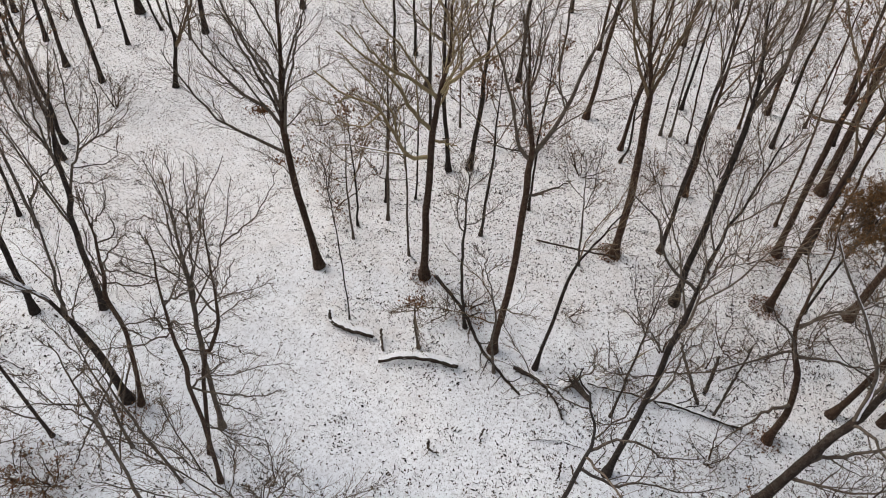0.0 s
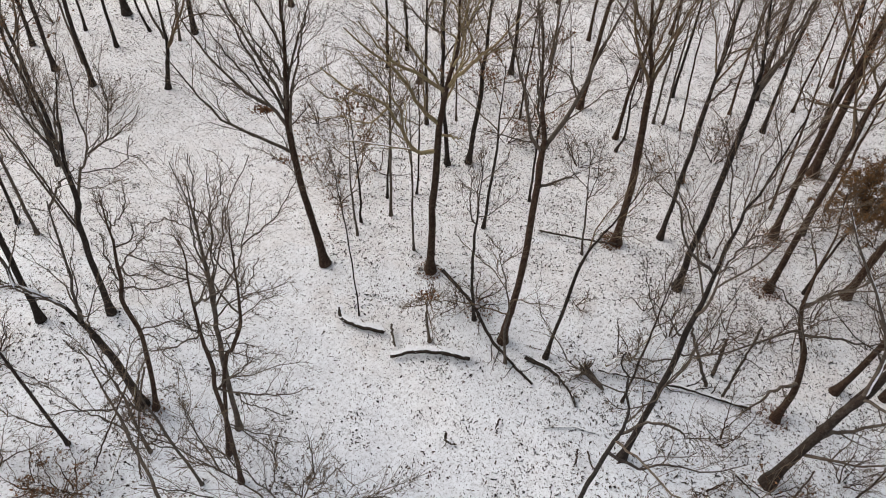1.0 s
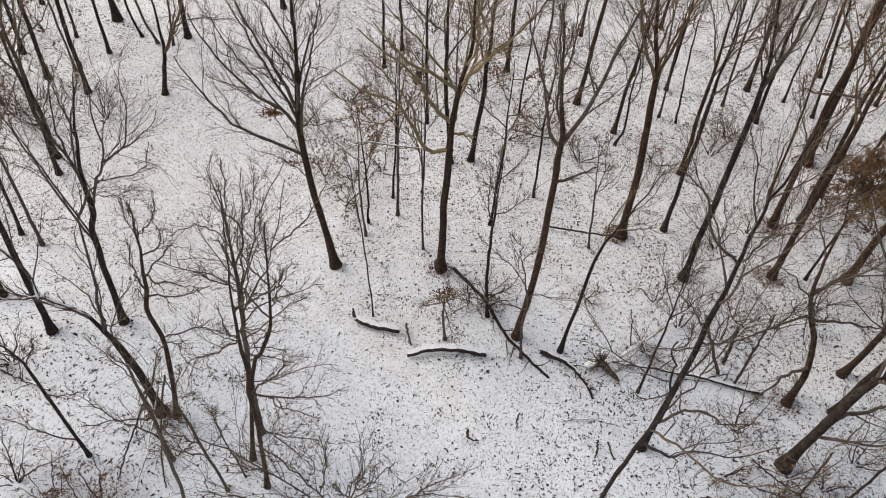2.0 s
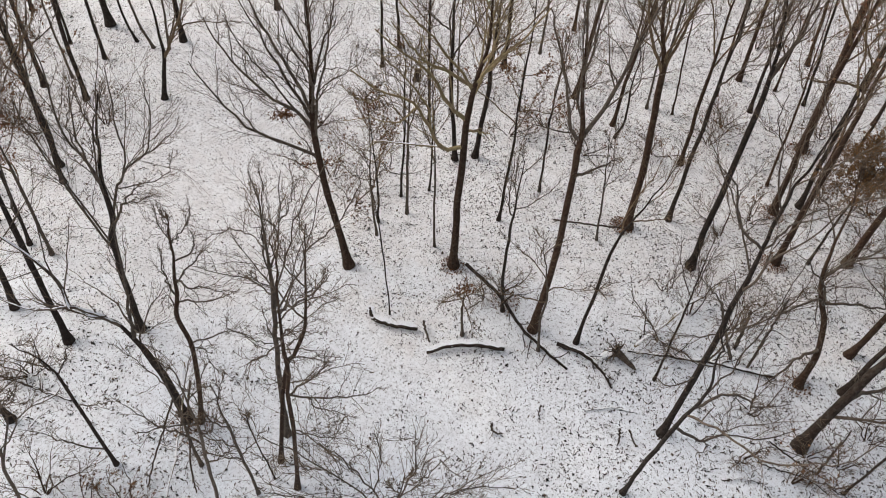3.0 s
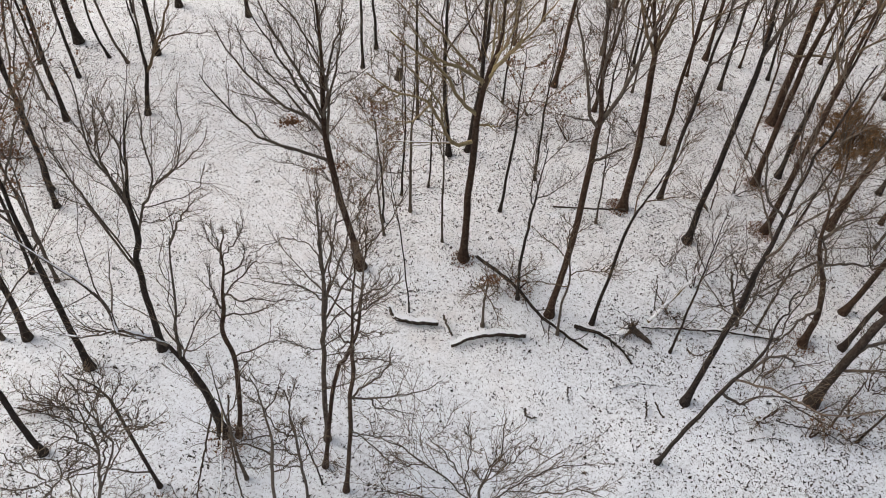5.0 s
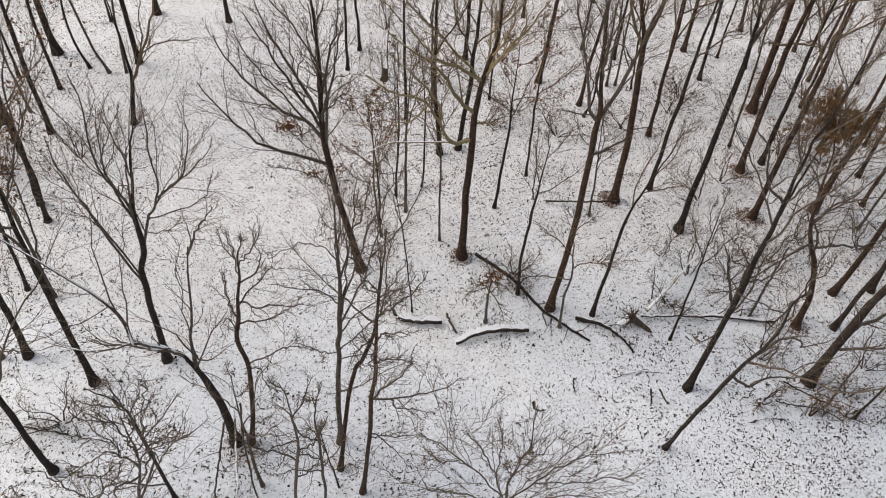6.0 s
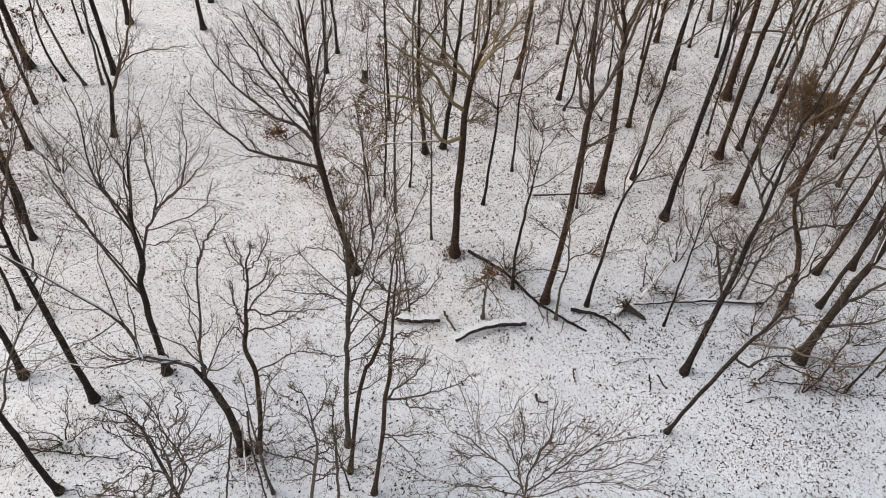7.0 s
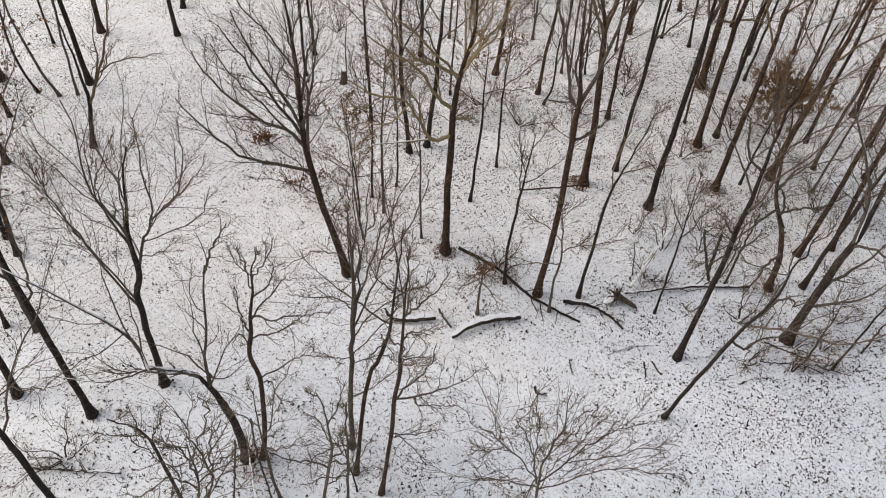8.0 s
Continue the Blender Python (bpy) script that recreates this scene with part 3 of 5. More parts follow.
tree(15.53, 23.86, 0.66, 18, detail=True, fork=13, limbs=11, twig=1.5, spread=(14, 36), knots=((-0.2, 0.05, 2.9), (-0.43, 0.1, 5.86), (-0.84, 0.18, 10.56), (-1.09, 0.22, 12.89), (-1.59, 0.26, 14.72), (-2.6, 0.3, 17.5)),
     arms=((0.11, False, ((-1.07, 0.22, 12.7), (-0.63, 0.25, 14.44), (-0.53, 0.28, 16.02), (-0.2, 0.3, 18))),))
tree(4.95, 27.86, 0.3, 11, (-1.6, 0.7), fork=6.5, limbs=7, leaves=420, spread=(35, 70), label="slender bare tree with a few clinging brown leaves")
tree(-0.42, 28.49, 0.28, 11, (-2.2, 0.2), fork=5.5, limbs=7)
tree(-0.65, 29.92, 0.22, 10, (-2, 3), fork=4.5, limbs=7, leaves=60)
tree(0.92, 25.90, 0.2, 10, (-4.6, 1.9), fork=6, limbs=5)
tree(1.1, 30.4, 0.18, 9, (-3, 2), fork=5, limbs=6)
tree(-2.26, 26.89, 0.2, 8, (-5, 8), fork=3.0, limbs=6, leaves=260, spread=(35, 75), label="thin sapling holding brown leaves on side branches", twig=0.7, limb_bark=BARK_TAN)
tree(-2.1, 27.9, 0.2, 8.5, (-5, 5), fork=3.4, limbs=6, leaves=200, spread=(35, 75), label="thin sapling holding brown leaves on side branches", twig=0.7, limb_bark=BARK_TAN)
tree(5.40, 18.74, 0.22, 9, fork=4.5, limbs=6, knots=((-0.51, -0.16, 3.07), (-0.69, -0.28, 5.4), (-1.26, -0.42, 7.92), (-1.4, -0.6, 9)), spread=(35, 70))
tree(4.01, 21.30, 0.28, 11.5, (-6.3, -4.4), fork=8, limbs=6)
tree(10.33, 13.78, 0.52, 18.5, detail=True, fork=10, limbs=9, twig=1.3, knots=((0.08, 0.37, 4.17), (0.05, 0.66, 7.57), (0.0, 0.97, 11.09), (0.08, 1.21, 13.8), (0.18, 1.37, 15.7), (0.15, 1.6, 18.2)), extra=((4.5, 200, 15, 3.4, 0.04), (7.5, 185, 20, 3, 0.04)), spread=(20, 45),
     arms=((0.05, False, ((0.30, 0.45, 5.13), (0.91, 0.66, 6.68), (0.95, 0.89, 8.33), (1.63, 1.03, 9.09))),
           (0.045, False, ((0.06, 0.68, 7.76), (1.15, 0.57, 7.81), (1.40, 0.56, 8.95))),
           (0.045, False, ((0.15, 0.75, 8.52), (-0.75, 0.95, 9.42), (-1.82, 1.17, 10.46))),
           (0.06, False, ((-0.09, 1.05, 11.96), (-1.41, 1.07, 13.23), (-2.38, 1.12, 14.98), (-3.56, 1.11, 16.04)))))
tree(7.64, 11.18, 0.33, 17, crook=0.2, detail=True, twig=0.8, fork=9.5, limbs=4, spread=(30, 65), knots=((-0.4, -0.4, 3), (-0.75, -0.79, 6.03), (-1.22, -1.38, 10.46), (-2.26, -1.83, 13.93), (-3.14, -2.15, 16.31)),
     arms=((0.055, False, ((-1.2, -1.38, 10.3), (-0.55, -1.46, 11.11), (0.5, -1.4, 10.6), (1.44, -1.29, 9.79), (2.6, -1.3, 9.9))),
           (0.06, False, ((-1.05, -1.1, 8.3), (0.69, -0.88, 6.67), (1.35, -0.94, 7.17), (3.42, -0.85, 6.45), (4.6, -0.8, 7.0)))),
     label="bare tree with low crooked limbs over brush")
tree(16.91, 12.64, 0.86, 15, crook=0.2, detail=True, fork=6, limbs=6, knots=((0.68, 0.48, 2.7), (1.2, 0.85, 4.81), (1.8, 1.1, 6.24), (2.27, 1.58, 8.94), (2.6, 2.2, 13)), spread=(25, 55),
     arms=((0.13, False, ((0.75, 0.53, 3.0), (1.25, 0.65, 3.71), (2.04, 0.67, 3.79), (3.4, 0.7, 4.6), (5.0, 0.9, 6.0))), (0.1, True, ((0.97, 1.09, 6.2), (1.07, 1.42, 8.03), (0.88, 1.65, 9.37), (-0.45, 2.01, 11.39), (-1.89, 2.33, 13.21), (-3.05, 2.62, 14.84))),
           (0.09, False, ((0.5, 0.4, 2.2), (1.6, -0.3, 2.9), (3.0, -0.6, 3.0), (5.0, -0.6, 3.8)))),
     label="thick leaning bare tree with a heavy low limb")
tree(18.39, 15.81, 0.6, 13, crook=0.2, detail=True, fork=5, limbs=5, knots=((0.45, 0.75, 1.8), (0.35, 1.6, 3.5), (-0.35, 2.3, 5.1), (-0.5, 3.05, 6.9), (-0.2, 3.7, 8.3), (-0.2, 4.6, 10.6)), spread=(30, 60),
     arms=((0.085, False, ((-0.1, 1.99, 4.4), (-0.5, 1.95, 4.7), (-1.54, 1.84, 4.14), (-3.51, 1.53, 3.43), (-5.2, 1.3, 3.2))), (0.08, False, ((0.0, 1.99, 4.4), (1.59, 1.89, 4.25), (3.26, 1.75, 3.92), (5.0, 1.7, 4.4))),
           (0.10, False, ((0.3, 0.9, 2.1), (-0.5, 0.5, 1.9), (-1.3, 0.2, 1.0), (-2.0, 0.0, 0.15))), (0.08, False, ((-0.3, 2.5, 5.6), (0.6, 2.8, 6.3), (2.0, 3.0, 6.8), (3.8, 3.4, 8.2)))),
     label="crooked bare tree with a stub and sparse limbs")
tree(22.15, 17.45, 0.56, 18, (3.0, 4.1), leaves=624, fork=9, limbs=8, twig=1.5, limb_bark=BARK_TAN)
tree(20.55, 15.26, 0.46, 15, (14, 8), fork=6, limbs=7, label="leaning bare tree beside the thick crooked trunk", twig=1.5, limb_bark=BARK_TAN)
tree(25.43, 23.65, 0.75, 19, (-0.4, 0.4), leaves=624, fork=9, limbs=9, twig=1.5, limb_bark=BARK_TAN)
tree(-14.04, 21.09, 0.56, 14, detail=True, limb_bark=BARK_GREY, fork=9, limbs=3, twig=1.7, spread=(14, 40), knots=((0.04, 0.08, 2.4), (0.09, 0.17, 4.81), (0.19, 0.23, 6.57), (0.44, 0.26, 7.55), (0.48, 0.34, 9.69), (0.86, 0.41, 11.86), (1.15, 0.47, 13.58)),
     arms=((0.053, False, ((0.11, 0.19, 5.43), (-0.61, 0.27, 7.85), (-1.0, 0.33, 9.57), (-1.3, 0.38, 10.96), (-1.48, 0.43, 12.3), (-1.55, 0.46, 13.28))),
           (0.041, False, ((0.16, 0.2, 5.78), (-0.69, 0.44, 8.36), (-1.16, 0.64, 9.67), (-1.57, 0.83, 10.87), (-1.68, 1.04, 11.93))),
           (0.065, False, ((0.3, 0.27, 7.62), (0.33, 0.27, 9.08), (0.35, 0.25, 10.17), (-0.02, 0.23, 11.26), (-0.22, 0.21, 12.38), (-0.2, 0.18, 13.53), (0.01, 0.16, 14.67), (-0.08, 0.14, 15.99))),
           (0.035, False, ((0.35, 0.34, 9.83), (0.7, 0.55, 11.79), (1.01, 0.72, 12.89), (1.52, 0.94, 15.02))),
           (0.065, False, ((0.3, 0.23, 6.62), (0.94, 0.38, 8.98), (1.32, 0.46, 9.74), (1.58, 0.56, 10.77), (1.63, 0.7, 12.55), (1.86, 0.83, 14.37))),
           (0.041, False, ((1.34, 0.35, 9.91), (2.17, 0.26, 10.64), (2.64, 0.17, 11.75), (2.94, 0.1, 13.07), (3.04, 0.02, 14.58))),
           (0.035, False, ((1.92, 0.36, 10.31), (2.77, 0.61, 11.05), (3.75, 0.89, 12.03))),
           (0.029, False, ((1.11, 0.31, 9.01), (1.34, 0.18, 9.4), (2.41, 0.04, 9.76), (3.22, -0.09, 10.45), (3.72, -0.21, 11.75))),
           (0.023, False, ((0.79, 0.28, 8.08), (1.57, 0.46, 8.25), (2.24, 0.66, 8.39))),
           (0.029, False, ((-0.05, 0.39, 11.12), (-0.09, 0.29, 12.16), (0.24, 0.19, 13.2), (0.92, 0.1, 14.58)))),
     label="bare tree with a vase of fine rising limbs")
tree(-17.22, 20.62, 0.54, 16, (-2.8, 7.1), fork=7, limbs=9, leaves=420)
tree(-20.12, 22.77, 0.52, 16, (0.3, 8.3), fork=7, limbs=8, leaves=420)
tree(-21.2, 22.9, 0.26, 12, (0, 6), fork=6, limbs=6)
tree(-11.36, 16.12, 0.68, 9, detail=True, fork=6.0, limbs=0, knots=((-0.24, -0.13, 3.77), (-0.65, -0.22, 6.25), (-1.05, -0.26, 7.45), (-1.5, -0.28, 8.1), (-2.3, -0.29, 8.6), (-2.7, -0.25, 8.75)),
     arms=((0.07, True, ((-2.4, -0.28, 8.6), (-2.5, 0.0, 9.6), (-2.75, 0.0, 10.6), (-3.4, 0.0, 11.9), (-4.3, 0.0, 13.5), (-5.4, 0.1, 15.2))), (0.09, True, ((-1.5, -0.28, 8.12), (-2.35, -0.2, 8.72), (-3.12, -0.1, 8.6), (-3.9, 0.0, 8.5), (-5.2, 0.4, 8.9))),
           (0.09, True, ((-1.15, -0.27, 7.6), (-1.5, -0.28, 8.14), (-2.0, -0.29, 8.42), (-2.5, -0.27, 8.7))),
           (0.09, False, ((-1.15, 0.0, 6.69), (-0.94, 0.0, 7.17), (-0.73, 0.0, 7.64), (-0.59, 0.0, 8.82), (-0.27, 0.0, 11.51), (-0.06, 0.0, 13.08))),
           (0.05, False, ((-0.08, 0.0, 12.7), (0.38, 0.1, 13.49), (0.87, 0.21, 14.01))),
           (0.05, False, ((-0.73, 0.0, 7.28), (-0.74, 0.04, 6.07), (-0.59, 0.08, 6.53), (0.08, 0.13, 8.05), (0.71, 0.18, 9.13)))),
     label="arched broken tree with snow on its bent top")
tree(-10.75, 15.91, 0.38, 12.5, bark_mat=BARK_BROWN, detail=True, fork=9.5, limbs=4, spread=(35, 70), knots=((0.29, 0.12, 2.26), (0.43, 0.23, 4.31), (0.44, 0.31, 5.85), (0.25, 0.38, 7.34), (0.43, 0.45, 8.6), (0.55, 0.53, 10.07), (0.7, 0.63, 11.94), (0.9, 0.69, 13.14)), limb_share=0.22, crook=0.17,
     arms=((0.035, False, ((0.53, 0.3, 5.74), (1.65, 0.24, 6.46), (2.29, 0.15, 6.73), (2.91, 0.04, 6.28))),
           (0.04, False, ((0.42, 0.43, 8.29), (1.19, 0.53, 8.07), (2.04, 0.64, 8.15), (2.49, 0.76, 8.37))),
           (0.04, False, ((0.43, 0.45, 8.6), (0.2, 0.64, 9.74), (0.25, 0.84, 10.74))),
           (0.035, False, ((0.54, 0.48, 9.2), (1.06, 0.4, 10.11), (1.58, 0.3, 10.98), (2.15, 0.19, 11.26))),
           (0.03, False, ((0.22, 0.08, 1.52), (0.95, 0.23, 1.48))),
           (0.03, False, ((0.54, 0.28, 5.43), (0.91, 0.32, 5.13), (1.03, 0.31, 3.89), (1.56, 0.33, 3.18))),
           (0.03, False, ((0.27, 0.38, 7.16), (0.05, 0.61, 8.52), (-0.32, 0.72, 7.8))),
           (0.03, False, ((0.86, 0.6, 11.42), (1.35, 0.5, 12.24), (1.59, 0.4, 13.09))),
           (0.03, False, ((0.73, 0.56, 10.62), (0.55, 0.8, 11.84), (0.47, 1.01, 12.46)))))
tree(-14.02, 14.19, 0.26, 9.5, fork=7.5, limbs=2, crook=0.2, detail=True, twig=1.0, limb_share=0.4, lift=0.0, spread=(40, 70), knots=((-0.1, 0.0, 2.73), (-0.2, 0.0, 5.2), (-0.28, 0.0, 7.0), (-0.56, 0.0, 8.4), (-1.03, 0.0, 9.2)),
     arms=((0.04, False, ((-0.12, 0.0, 1.4), (-1.16, 0.15, 1.68), (-1.92, 0.3, 2.03), (-2.9, 0.4, 2.7))), (0.03, False, ((-0.25, 0.0, 7.04), (0.05, 0.2, 7.75), (0.4, 0.4, 8.59))),
           (0.03, False, ((-0.35, 0.0, 7.64), (-0.89, 0.07, 7.83), (-1.34, 0.13, 8.12), (-1.84, 0.2, 8.2))), (0.03, False, ((-0.15, 0.0, 4.98), (0.63, -0.1, 5.17), (1.17, -0.2, 5.42)))), label="crooked bare tree with a few sparse limbs")
tree(-6.96, 15.04, 0.4, 15.5, bark_mat=BARK_GREY, limb_bark=BARK_GREY, twig=1.1, detail=True, fork=11, limbs=2, spread=(20, 40), knots=((-0.02, 0.12, 3.4), (-0.01, 0.23, 6.6), (0.07, 0.36, 8.5), (0.12, 0.45, 11.2), (0.02, 0.5, 14.2)), limb_share=0.2,
     arms=((0.04, False, ((0.09, 0.38, 8.4), (0.11, 0.36, 10.21), (0.02, 0.33, 11.71), (0.07, 0.28, 12.84), (0.12, 0.25, 14.36), (-0.12, 0.11, 15.69))),
           (0.028, False, ((-0.02, 0.49, 10.94), (-0.05, 0.72, 12.36), (0.01, 0.96, 13.9), (0.01, 1.18, 15.09))),
           (0.04, False, ((0.16, 0.39, 8.56), (0.29, 0.51, 10.36), (0.4, 0.61, 11.71), (0.51, 0.7, 12.96), (0.62, 0.87, 14.98))),
           (0.036, False, ((0.31, 0.44, 9.82), (0.72, 0.43, 11.67), (1.0, 0.38, 12.84), (1.36, 0.33, 13.94), (2.16, 0.22, 15.94))),
           (0.04, False, ((0.2, 0.38, 8.41), (0.88, 0.61, 9.99), (1.13, 0.8, 10.7), (1.48, 1.03, 12.19), (1.78, 1.44, 14.12))),
           (0.028, False, ((1.2, 0.75, 11.2), (1.97, 0.85, 12.17), (2.5, 1.17, 12.56), (3.07, 1.51, 13.45), (3.34, 1.84, 14.16))),
           (0.032, False, ((0.18, 0.36, 7.91), (0.81, 0.54, 8.76), (1.63, 0.71, 9.14), (2.21, 0.87, 9.23), (3.0, 1.02, 9.38))),
           (0.028, False, ((0.13, 0.31, 6.88), (1.0, 0.23, 8.17), (1.74, 0.14, 9.07), (2.31, 0.03, 9.6))),
           (0.024, False, ((0.2, 0.29, 6.36), (1.01, 0.16, 6.63), (1.64, 0.02, 6.34), (2.52, -0.12, 6.33))),
           (0.028, False, ((0.03, 0.18, 4.04), (1.09, 0.28, 3.99), (2.26, 0.41, 4.57), (3.48, 0.5, 4.35))),
           (0.028, False, ((0.15, 0.43, 9.65), (-0.33, 0.35, 10.3), (-0.9, 0.2, 10.9), (-1.6, 0.0, 11.3), (-2.22, -0.2, 12.0))),
           (0.024, False, ((0.01, 0.53, 11.76), (-0.45, 0.85, 12.31), (-1.19, 1.15, 12.19), (-2.09, 1.41, 11.4))),
           (0.024, False, ((-0.05, 0.25, 6.9), (-0.6, 0.2, 7.3), (-1.2, 0.1, 8.2), (-1.7, 0.0, 9.1))),
           (0.024, False, ((0.56, 0.59, 13.09), (0.97, 0.63, 14.08), (1.11, 0.67, 14.98)))),
     crook=0.17, label="bare grey tree opening into a vase of rising limbs")
tree(-7.21, 13.79, 0.32, 14, bark_mat=BARK_BROWN, detail=True, fork=9.5, limbs=4, spread=(30, 65), knots=((0.32, 0.36, 4.07), (0.69, 0.6, 6.84), (0.98, 0.65, 7.39), (1.45, 0.8, 9.11), (1.61, 1.04, 11.9), (1.84, 1.23, 14.04)), limb_share=0.22, crook=0.17,
     arms=((0.03, False, ((0.75, 0.55, 6.29), (0.5, 0.57, 5.62), (-0.11, 0.64, 5.36))),
           (0.03, False, ((1.14, 0.75, 8.57), (0.78, 0.76, 7.6), (0.92, 0.75, 6.59))),
           (0.03, False, ((1.19, 0.85, 9.77), (1.71, 0.78, 10.67), (2.19, 0.75, 12.34))),
           (0.03, False, ((1.22, 0.97, 11.04), (0.82, 1.21, 11.9), (0.6, 1.5, 13.02)))))
tree(-6.49, 12.55, 0.32, 16, bark_mat=BARK_BROWN, twig=1.3, detail=True, fork=11.5, limbs=4, spread=(35, 68), knots=((0.13, -0.09, 4.87), (0.15, -0.14, 8.27), (0.21, -0.18, 10.41), (0.18, -0.21, 12.03), (0.23, -0.26, 15.4)), limb_share=0.25,
     arms=((0.045, False, ((0.14, -0.14, 7.91), (0.5, -0.11, 8.46), (0.88, -0.09, 8.98), (1.34, -0.06, 9.64), (1.56, -0.04, 10.69))),
           (0.045, False, ((0.13, -0.14, 8.11), (0.92, -0.19, 7.84), (1.93, -0.24, 7.85), (2.72, -0.31, 8.19), (3.28, -0.37, 8.61))),
           (0.03, False, ((0.73, -0.14, 7.79), (1.41, -0.16, 6.89), (2.3, -0.2, 6.39))),
           (0.03, False, ((0.19, -0.09, 5.08), (0.72, -0.02, 4.44), (1.57, 0.07, 2.33), (2.33, 0.13, 0.65))),
           (0.03, False, ((0.18, -0.09, 5.32), (1.33, -0.16, 4.75), (2.25, -0.23, 4.5))),
           (0.035, False, ((0.12, -0.18, 10.31), (0.64, -0.05, 10.08), (1.71, 0.08, 9.28))),
           (0.035, False, ((0.15, -0.2, 11.6), (0.45, -0.32, 12.1), (1.25, -0.41, 11.9))),
           (0.045, False, ((0.24, -0.22, 12.77), (0.79, -0.12, 13.14), (1.62, -0.02, 14.09))),
           (0.03, False, ((0.16, -0.2, 11.38), (-0.17, -0.07, 11.68), (-0.33, 0.06, 12.44)))),
     crook=0.17)
tree(-8.09, 12.44, 0.2, 10.6, fork=8.5, limbs=3, spread=(25, 50), crook=0.18, detail=True, bark_mat=BARK_GREY, twig=0.9, knots=((-0.05, -0.3, 2.5), (-0.15, -0.6, 5.0), (-0.24, -0.78, 7.28), (-0.35, -0.9, 9.0), (-0.5, -0.95, 10.6)), limb_share=0.3,
     arms=((0.03, False, ((-0.24, -0.78, 7.3), (-0.75, -0.75, 7.79), (-1.14, -0.65, 9.22), (-1.42, -0.55, 9.82))), (0.03, False, ((-0.2, -0.65, 5.69), (-0.95, -0.65, 6.52), (-1.57, -0.5, 6.83))),
           (0.03, False, ((-0.12, -0.55, 4.35), (-1.17, -0.7, 5.22), (-1.84, -0.85, 5.32))), (0.025, False, ((-0.15, -0.6, 4.9), (0.4, -0.5, 5.6), (0.8, -0.4, 6.6)))))
tree(-9.45, 11.5, 0.24, 12, fork=9, limbs=3, spread=(30, 60), crook=0.18, detail=True, bark_mat=BARK_GREY, twig=0.9, knots=((0.1, -0.1, 3.74), (0.26, -0.3, 6.46), (0.4, -0.45, 8.8), (0.25, -0.5, 10.8), (0.1, -0.5, 11.9)), limb_share=0.3,
     arms=((0.035, False, ((0.3, -0.35, 7.2), (-0.3, -0.3, 8.1), (-1.0, -0.2, 8.6), (-1.7, 0.0, 9.5))), (0.03, False, ((0.2, -0.25, 5.6), (0.9, -0.2, 6.2), (1.4, 0.0, 7.2))), (0.03, False, ((0.35, -0.4, 8.2), (0.9, -0.6, 9.0), (1.3, -0.7, 10.2)))))
tree(-7.43, 13.0, 0.1, 5.5, (-7, 1), fork=2.5, limbs=4, spread=(25, 55), crook=0.2)
tree(-18.73, 16.6, 0.46, 14, (-3, 2), fork=6, limbs=9, spread=(30, 60))
tree(-2.7, 8.0, 0.2, 10, fork=8.3, limbs=4, spread=(25, 55), twig=1.5, limb_share=0.4, lift=0.035, crook=0.16, detail=True, bark_mat=BARK_GREY, limb_bark=BARK_GREY, knots=((0.1, 0.0, 3.0), (0.05, 0.0, 5.8), (-0.25, 0.0, 7.6), (-0.45, 0.05, 9.0), (-0.5, 0.1, 10.4)),
     arms=((0.031, False, ((-0.3, 0, 7.5), (-0.75, -0.1, 9.0), (-1.3, -0.15, 10.8), (-1.9, -0.25, 12.5), (-2.5, -0.3, 13.8))),
           (0.025, False, ((-0.55, 0, 8.19), (-1.58, -0.1, 10.4), (-2.56, -0.2, 12.35), (-3.25, -0.3, 13.64), (-3.73, -0.4, 14.44))),
           (0.031, False, ((-0.3, 0, 7.56), (-0.27, 0.1, 9.01), (-0.11, 0.2, 9.87), (0.16, 0.3, 10.6), (0.08, 0.4, 11.84), (0.01, 0.5, 12.67))),
           (0.031, False, ((-0.23, 0, 7.72), (0.32, -0.04, 8.43), (0.92, -0.08, 9.27), (1.5, -0.12, 10.08), (2.3, -0.16, 10.17), (3.21, -0.2, 10.01))),
           (0.025, False, ((-0.2, 0, 7.2), (0.22, -0.5, 8.62), (0.56, -1.0, 9.98), (0.95, -1.5, 10.88), (2.05, -2.0, 10.6))),
           (0.019, False, ((-1.2, -0.15, 10.4), (-0.92, 0.2, 11.15), (-0.86, 0.4, 11.77), (-1.07, 0.6, 12.38))),
           (0.019, False, ((-0.11, 0.2, 9.9), (0.28, 0.07, 10.4), (0.68, 0.13, 11.25), (0.95, 0.2, 11.8))),
           (0.025, False, ((-0.35, 0, 7.4), (-1.98, -0.3, 9.97), (-3.0, -0.6, 11.6), (-3.8, -0.9, 12.8))),
           (0.019, False, ((0.5, -0.04, 8.6), (1.27, -0.53, 9.29), (1.77, -1.07, 10.54), (2.13, -1.6, 11.29))),
           (0.019, False, ((-2.3, -0.2, 11.8), (-2.79, 0, 11.94), (-3.38, 0, 12.37))),
           (0.019, False, ((-0.3, 0, 7.0), (0.5, 0.3, 7.7), (1.6, 0.6, 8.3), (2.6, 0.9, 8.7)))),
     label="rounded bare tree with a wide twiggy crown")
